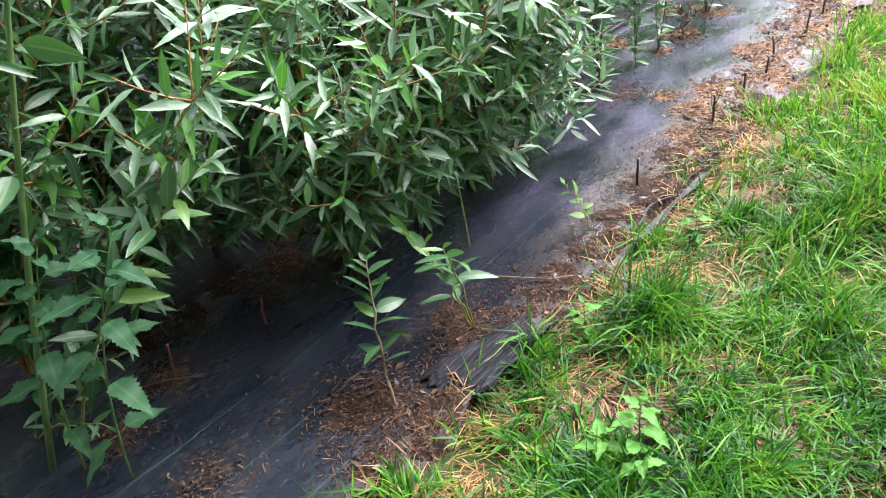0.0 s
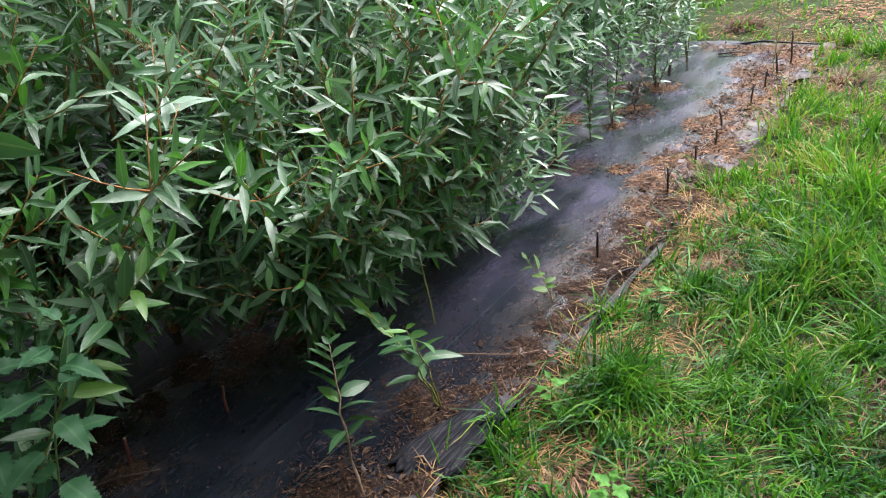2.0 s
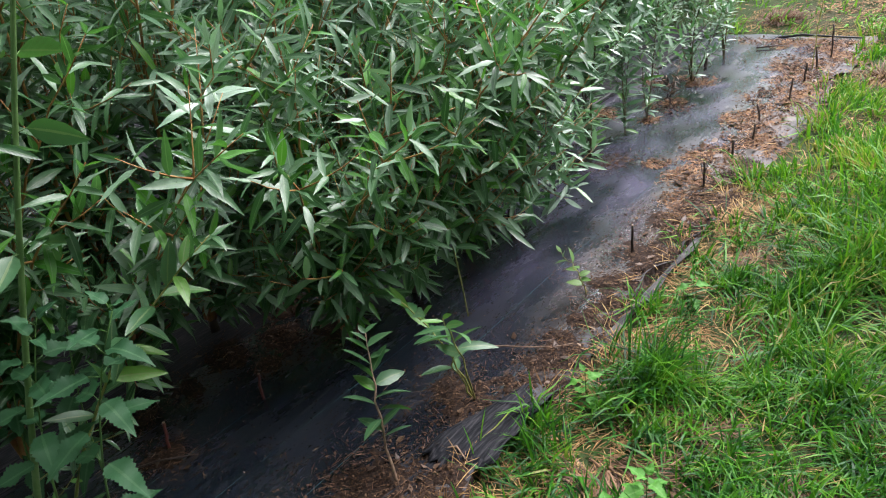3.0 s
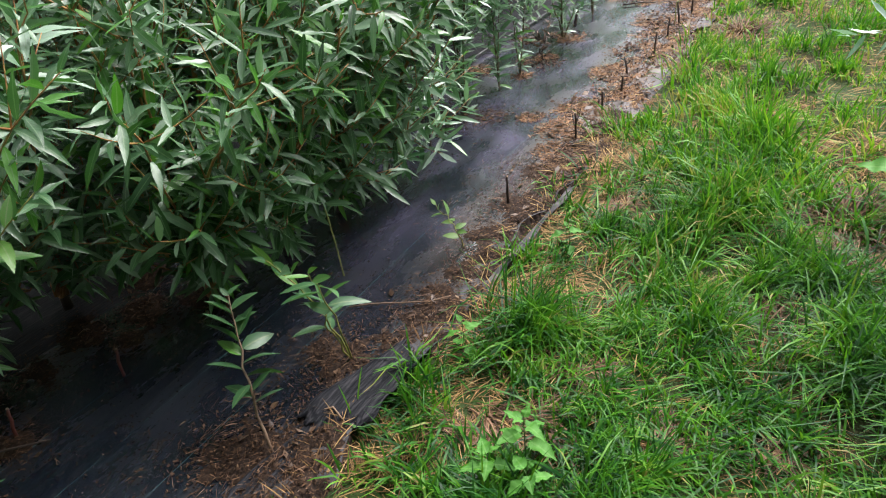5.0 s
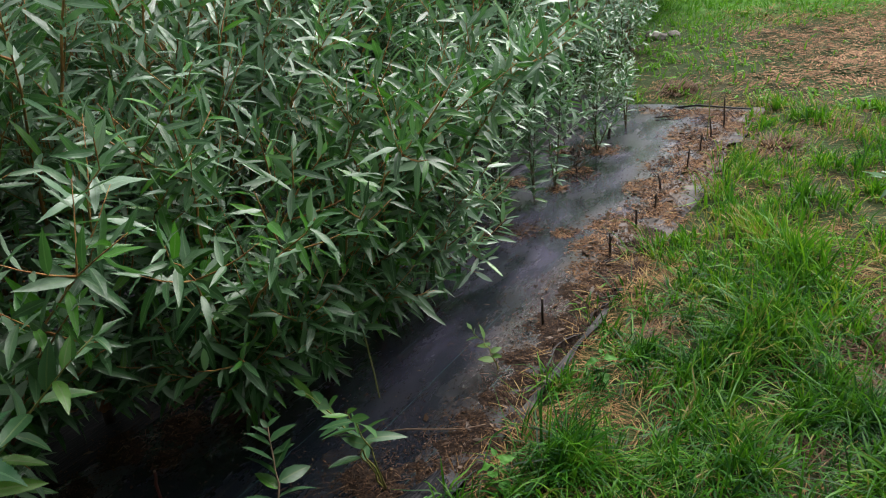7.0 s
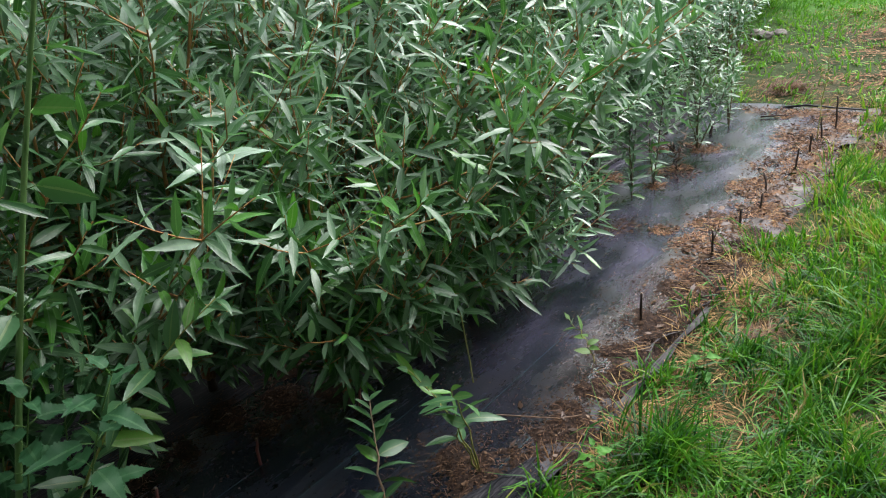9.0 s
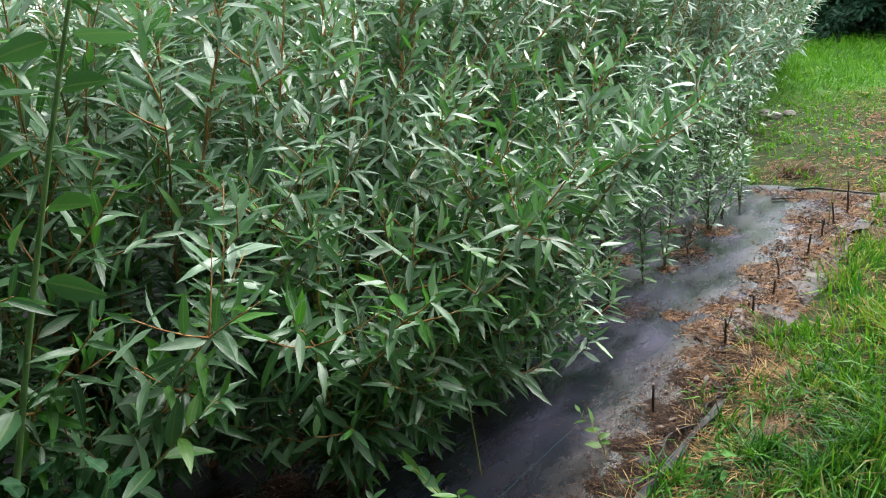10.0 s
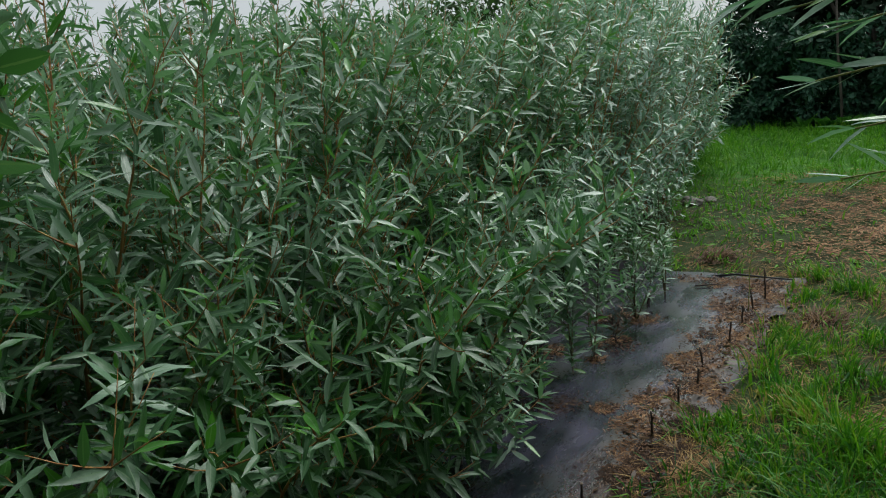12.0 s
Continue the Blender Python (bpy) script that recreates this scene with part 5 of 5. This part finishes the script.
# ---- hedge and trees behind ----
def crown_leaves(centres, radii, n, L, rng, form=SMALL_FORM, ratio=0.5):
    """Leaves on the shells of many uneven clumps."""
    c = rng.choice(len(centres), n, p=radii ** 2 / (radii ** 2).sum())
    d = unit(rng.normal(0, 1, (n, 3)))
    P = centres[c] + d * (radii[c] * rng.uniform(0.65, 1.12, n))[:, None] * (1, 1, 0.8)
    A = unit(d * 0.6 + rng.normal(0, 0.6, (n, 3)) + (0, 0, -0.2))
    N = unit(d + (0, 0, 0.6) + rng.normal(0, 0.4, (n, 3)))
    s = L * rng.uniform(0.6, 1.3, n)
    return leaf_block(P, A, N, s, s * ratio, rng.uniform(0, 0.3, n), 0.2, form)


def shrub(x, y, wide, deep, tall, n, L, rng, label, name="hedge_shrub", material=None, clumps=60, low=0.0, category="hedge"):
    root = tagged(new(name), label, category, "hedge and trees")
    z = float(ground_height(np.array(x), np.array(y)))
    root.location = (x, y, z)
    u = rng.uniform(-1, 1, (clumps, 3))
    u[:, 2] = rng.uniform(0, 1, clumps)
    shape = np.sqrt(np.maximum(0.1, 1 - 0.6 * u[:, 2] ** 2))
    C = np.stack([u[:, 0] * wide * shape, u[:, 1] * deep * shape, low + u[:, 2] * (tall - low)], 1)
    rad = rng.uniform(0.14, 0.3, clumps) * min(wide, tall) * 0.8
    for k in range(4):
        tip = C[rng.randint(clumps)] * (0.7, 0.7, 0.9)
        V, F = tube(bezier((rng.uniform(-0.3, 0.3) * wide, 0, -0.05), tip * (0.4, 0.4, 0.5), tip, 8), np.linspace(0.05, 0.012, 8) * tall / 2.5, 6)
        part("limb", mesh_of("limb", V, F, TRUNK), root)
    V, F, U = crown_leaves(C, rad, n, L, rng)
    tagged(part("crown", mesh_of("crown", V, F, material or HEDGE, U), root), kind="stuff")
    return root


g = np.random.RandomState(14)
HED = "dark green dense hedge shrub at the meadow edge"
for hx, hy, hw, ht in ((-5.4, 17.4, 1.3, 2.0), (-4.1, 17.0, 1.2, 1.8), (-2.9, 17.2, 1.2, 2.1), (-1.8, 16.6, 1.1, 1.8), (-0.7, 16.5, 1.2, 1.9), (0.6, 16.4, 1.2, 1.7), (2.0, 16.4, 1.3, 2.0), (3.6, 16.4, 1.4, 2.1)):
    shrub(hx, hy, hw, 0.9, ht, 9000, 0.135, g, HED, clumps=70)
for tx, ty, tw, tt in ((-3.1, 20.5, 1.7, 5.5), (-0.9, 20.0, 2.0, 6.5), (1.8, 20.0, 2.2, 7.0), (4.6, 20.0, 2.4, 7.0)):
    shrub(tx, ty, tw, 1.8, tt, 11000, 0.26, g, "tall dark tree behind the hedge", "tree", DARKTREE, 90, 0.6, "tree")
for tx, ty, tw, tt in ((-60, 34, 5.0, 4.5), (-50, 42, 6.0, 5.0), (-40, 46, 6.0, 5.6), (-27, 44, 6.0, 6.6), (-21, 46, 5.0, 6.8), (-46, 30, 4.0, 3.6)):
    shrub(tx, ty, tw, 3.5, tt, 4500, 0.55, g, "distant rounded green tree beyond the field", "tree", FARTREE, 60, 0.5, "tree")
trunk = tagged(new("bare_tree"), "slim pale bare trunk standing in the hedge", "tree trunk", "hedge and trees")
trunk.location = (-1.03, 15.5, 0.05)
V, F = tube([(0, 0, -0.05), (-0.03, 0, 0.6), (-0.1, 0, 1.4), (-0.16, 0.05, 2.6)], [0.028, 0.025, 0.022, 0.015], 8)
part("bole", mesh_of("bole", V, F, TRUNK), trunk)
# broad dock leaves at the hedge foot
for dx, dy in ((-1.7, 15.6), (-1.3, 15.4), (-0.9, 15.3), (-0.5, 15.2)):
    root = tagged(new("dock_plant"), "clump of broad green dock leaves before the hedge", "dock", "weeds")
    root.location = (dx, dy, float(ground_height(np.array(dx), np.array(dy))))
    for k in range(9):
        a = k * 2.4
        A = np.array([math.cos(a), math.sin(a), g.uniform(0.4, 1.4)])
        single_leaf(root, np.array([0, 0, 0.02]), A, np.array([0, 0, 1.0]) - A * 0.2, g.uniform(0.28, 0.45), leaf_meshes("dock", OVAL_FORM, 0.5, WEED), g)

# ---- the willow whose branches hang in from the path's other side ----
RIGHT = "willow with long grey-green leaves overhanging the path"
root = tagged(new("willow_plant"), RIGHT, "willow", "willow plants in the bed")
root.location = (2.1, 2.5, float(ground_height(np.array(2.1), np.array(2.5))))
V, F = tube([(0, 0, -0.05), (0.0, 0, 0.1), (0.01, 0, 0.25)], [0.035, 0.03, 0.02], 8)
part("stool", mesh_of("stool", V, F, BARK), root)
for c, tip in (((-0.25, -0.1, 0.9), (-0.97, -0.13, 0.68)), ((-0.2, -0.05, 1.05), (-0.78, -0.16, 0.74)), ((-0.2, 0.0, 0.95), (-0.78, -0.05, 0.62)), ((-0.1, 0.1, 1.3), (-0.42, 0.1, 0.9)), ((0.1, 0.1, 1.4), (0.3, 0.4, 2.1))):
    shoot(root, bezier((0, 0, 0.15), c, tip, 14), 0.006, w, 0.17, 0.032, 0.034, 0.5, MID_FORM, SKYLIT_PALE, GREENSTEM, singles=40, spread=(20, 75), key="pale_long")


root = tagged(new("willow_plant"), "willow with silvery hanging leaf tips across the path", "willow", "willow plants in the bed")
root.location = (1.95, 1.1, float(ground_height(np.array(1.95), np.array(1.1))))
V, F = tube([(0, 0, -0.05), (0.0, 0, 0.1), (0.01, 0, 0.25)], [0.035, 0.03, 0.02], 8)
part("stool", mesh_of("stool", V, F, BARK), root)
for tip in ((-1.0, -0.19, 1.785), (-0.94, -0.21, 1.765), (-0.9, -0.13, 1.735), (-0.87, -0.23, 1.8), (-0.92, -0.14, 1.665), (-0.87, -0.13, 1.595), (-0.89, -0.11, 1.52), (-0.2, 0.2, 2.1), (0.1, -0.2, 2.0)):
    shoot(root, bezier((0, 0, 0.15), (tip[0] * 0.25, tip[1] * 0.25, tip[2] * 1.12), tip, 14), 0.006, w, 0.13, 0.018, 0.022, 0.5, MID_FORM, SKYLIT_PALE, GREENSTEM, singles=30, spread=(25, 60), key="pale_thin")

# unseen tall willows added beside and behind the viewer, blocking side light
g = np.random.RandomState(33)
for k in range(11):
    px, py = (2.7, 1.3 - 0.62 * k) if k < 6 else (2.2 - 0.8 * (k - 6), -2.1)
    shrub(px + g.uniform(-0.1, 0.1), py, 0.75, 0.5, 4.0, 2600, 0.28, g, "tall dense willow in the bed across the path", "tall_willow", WILLOW, 60, 0.1, "willow")
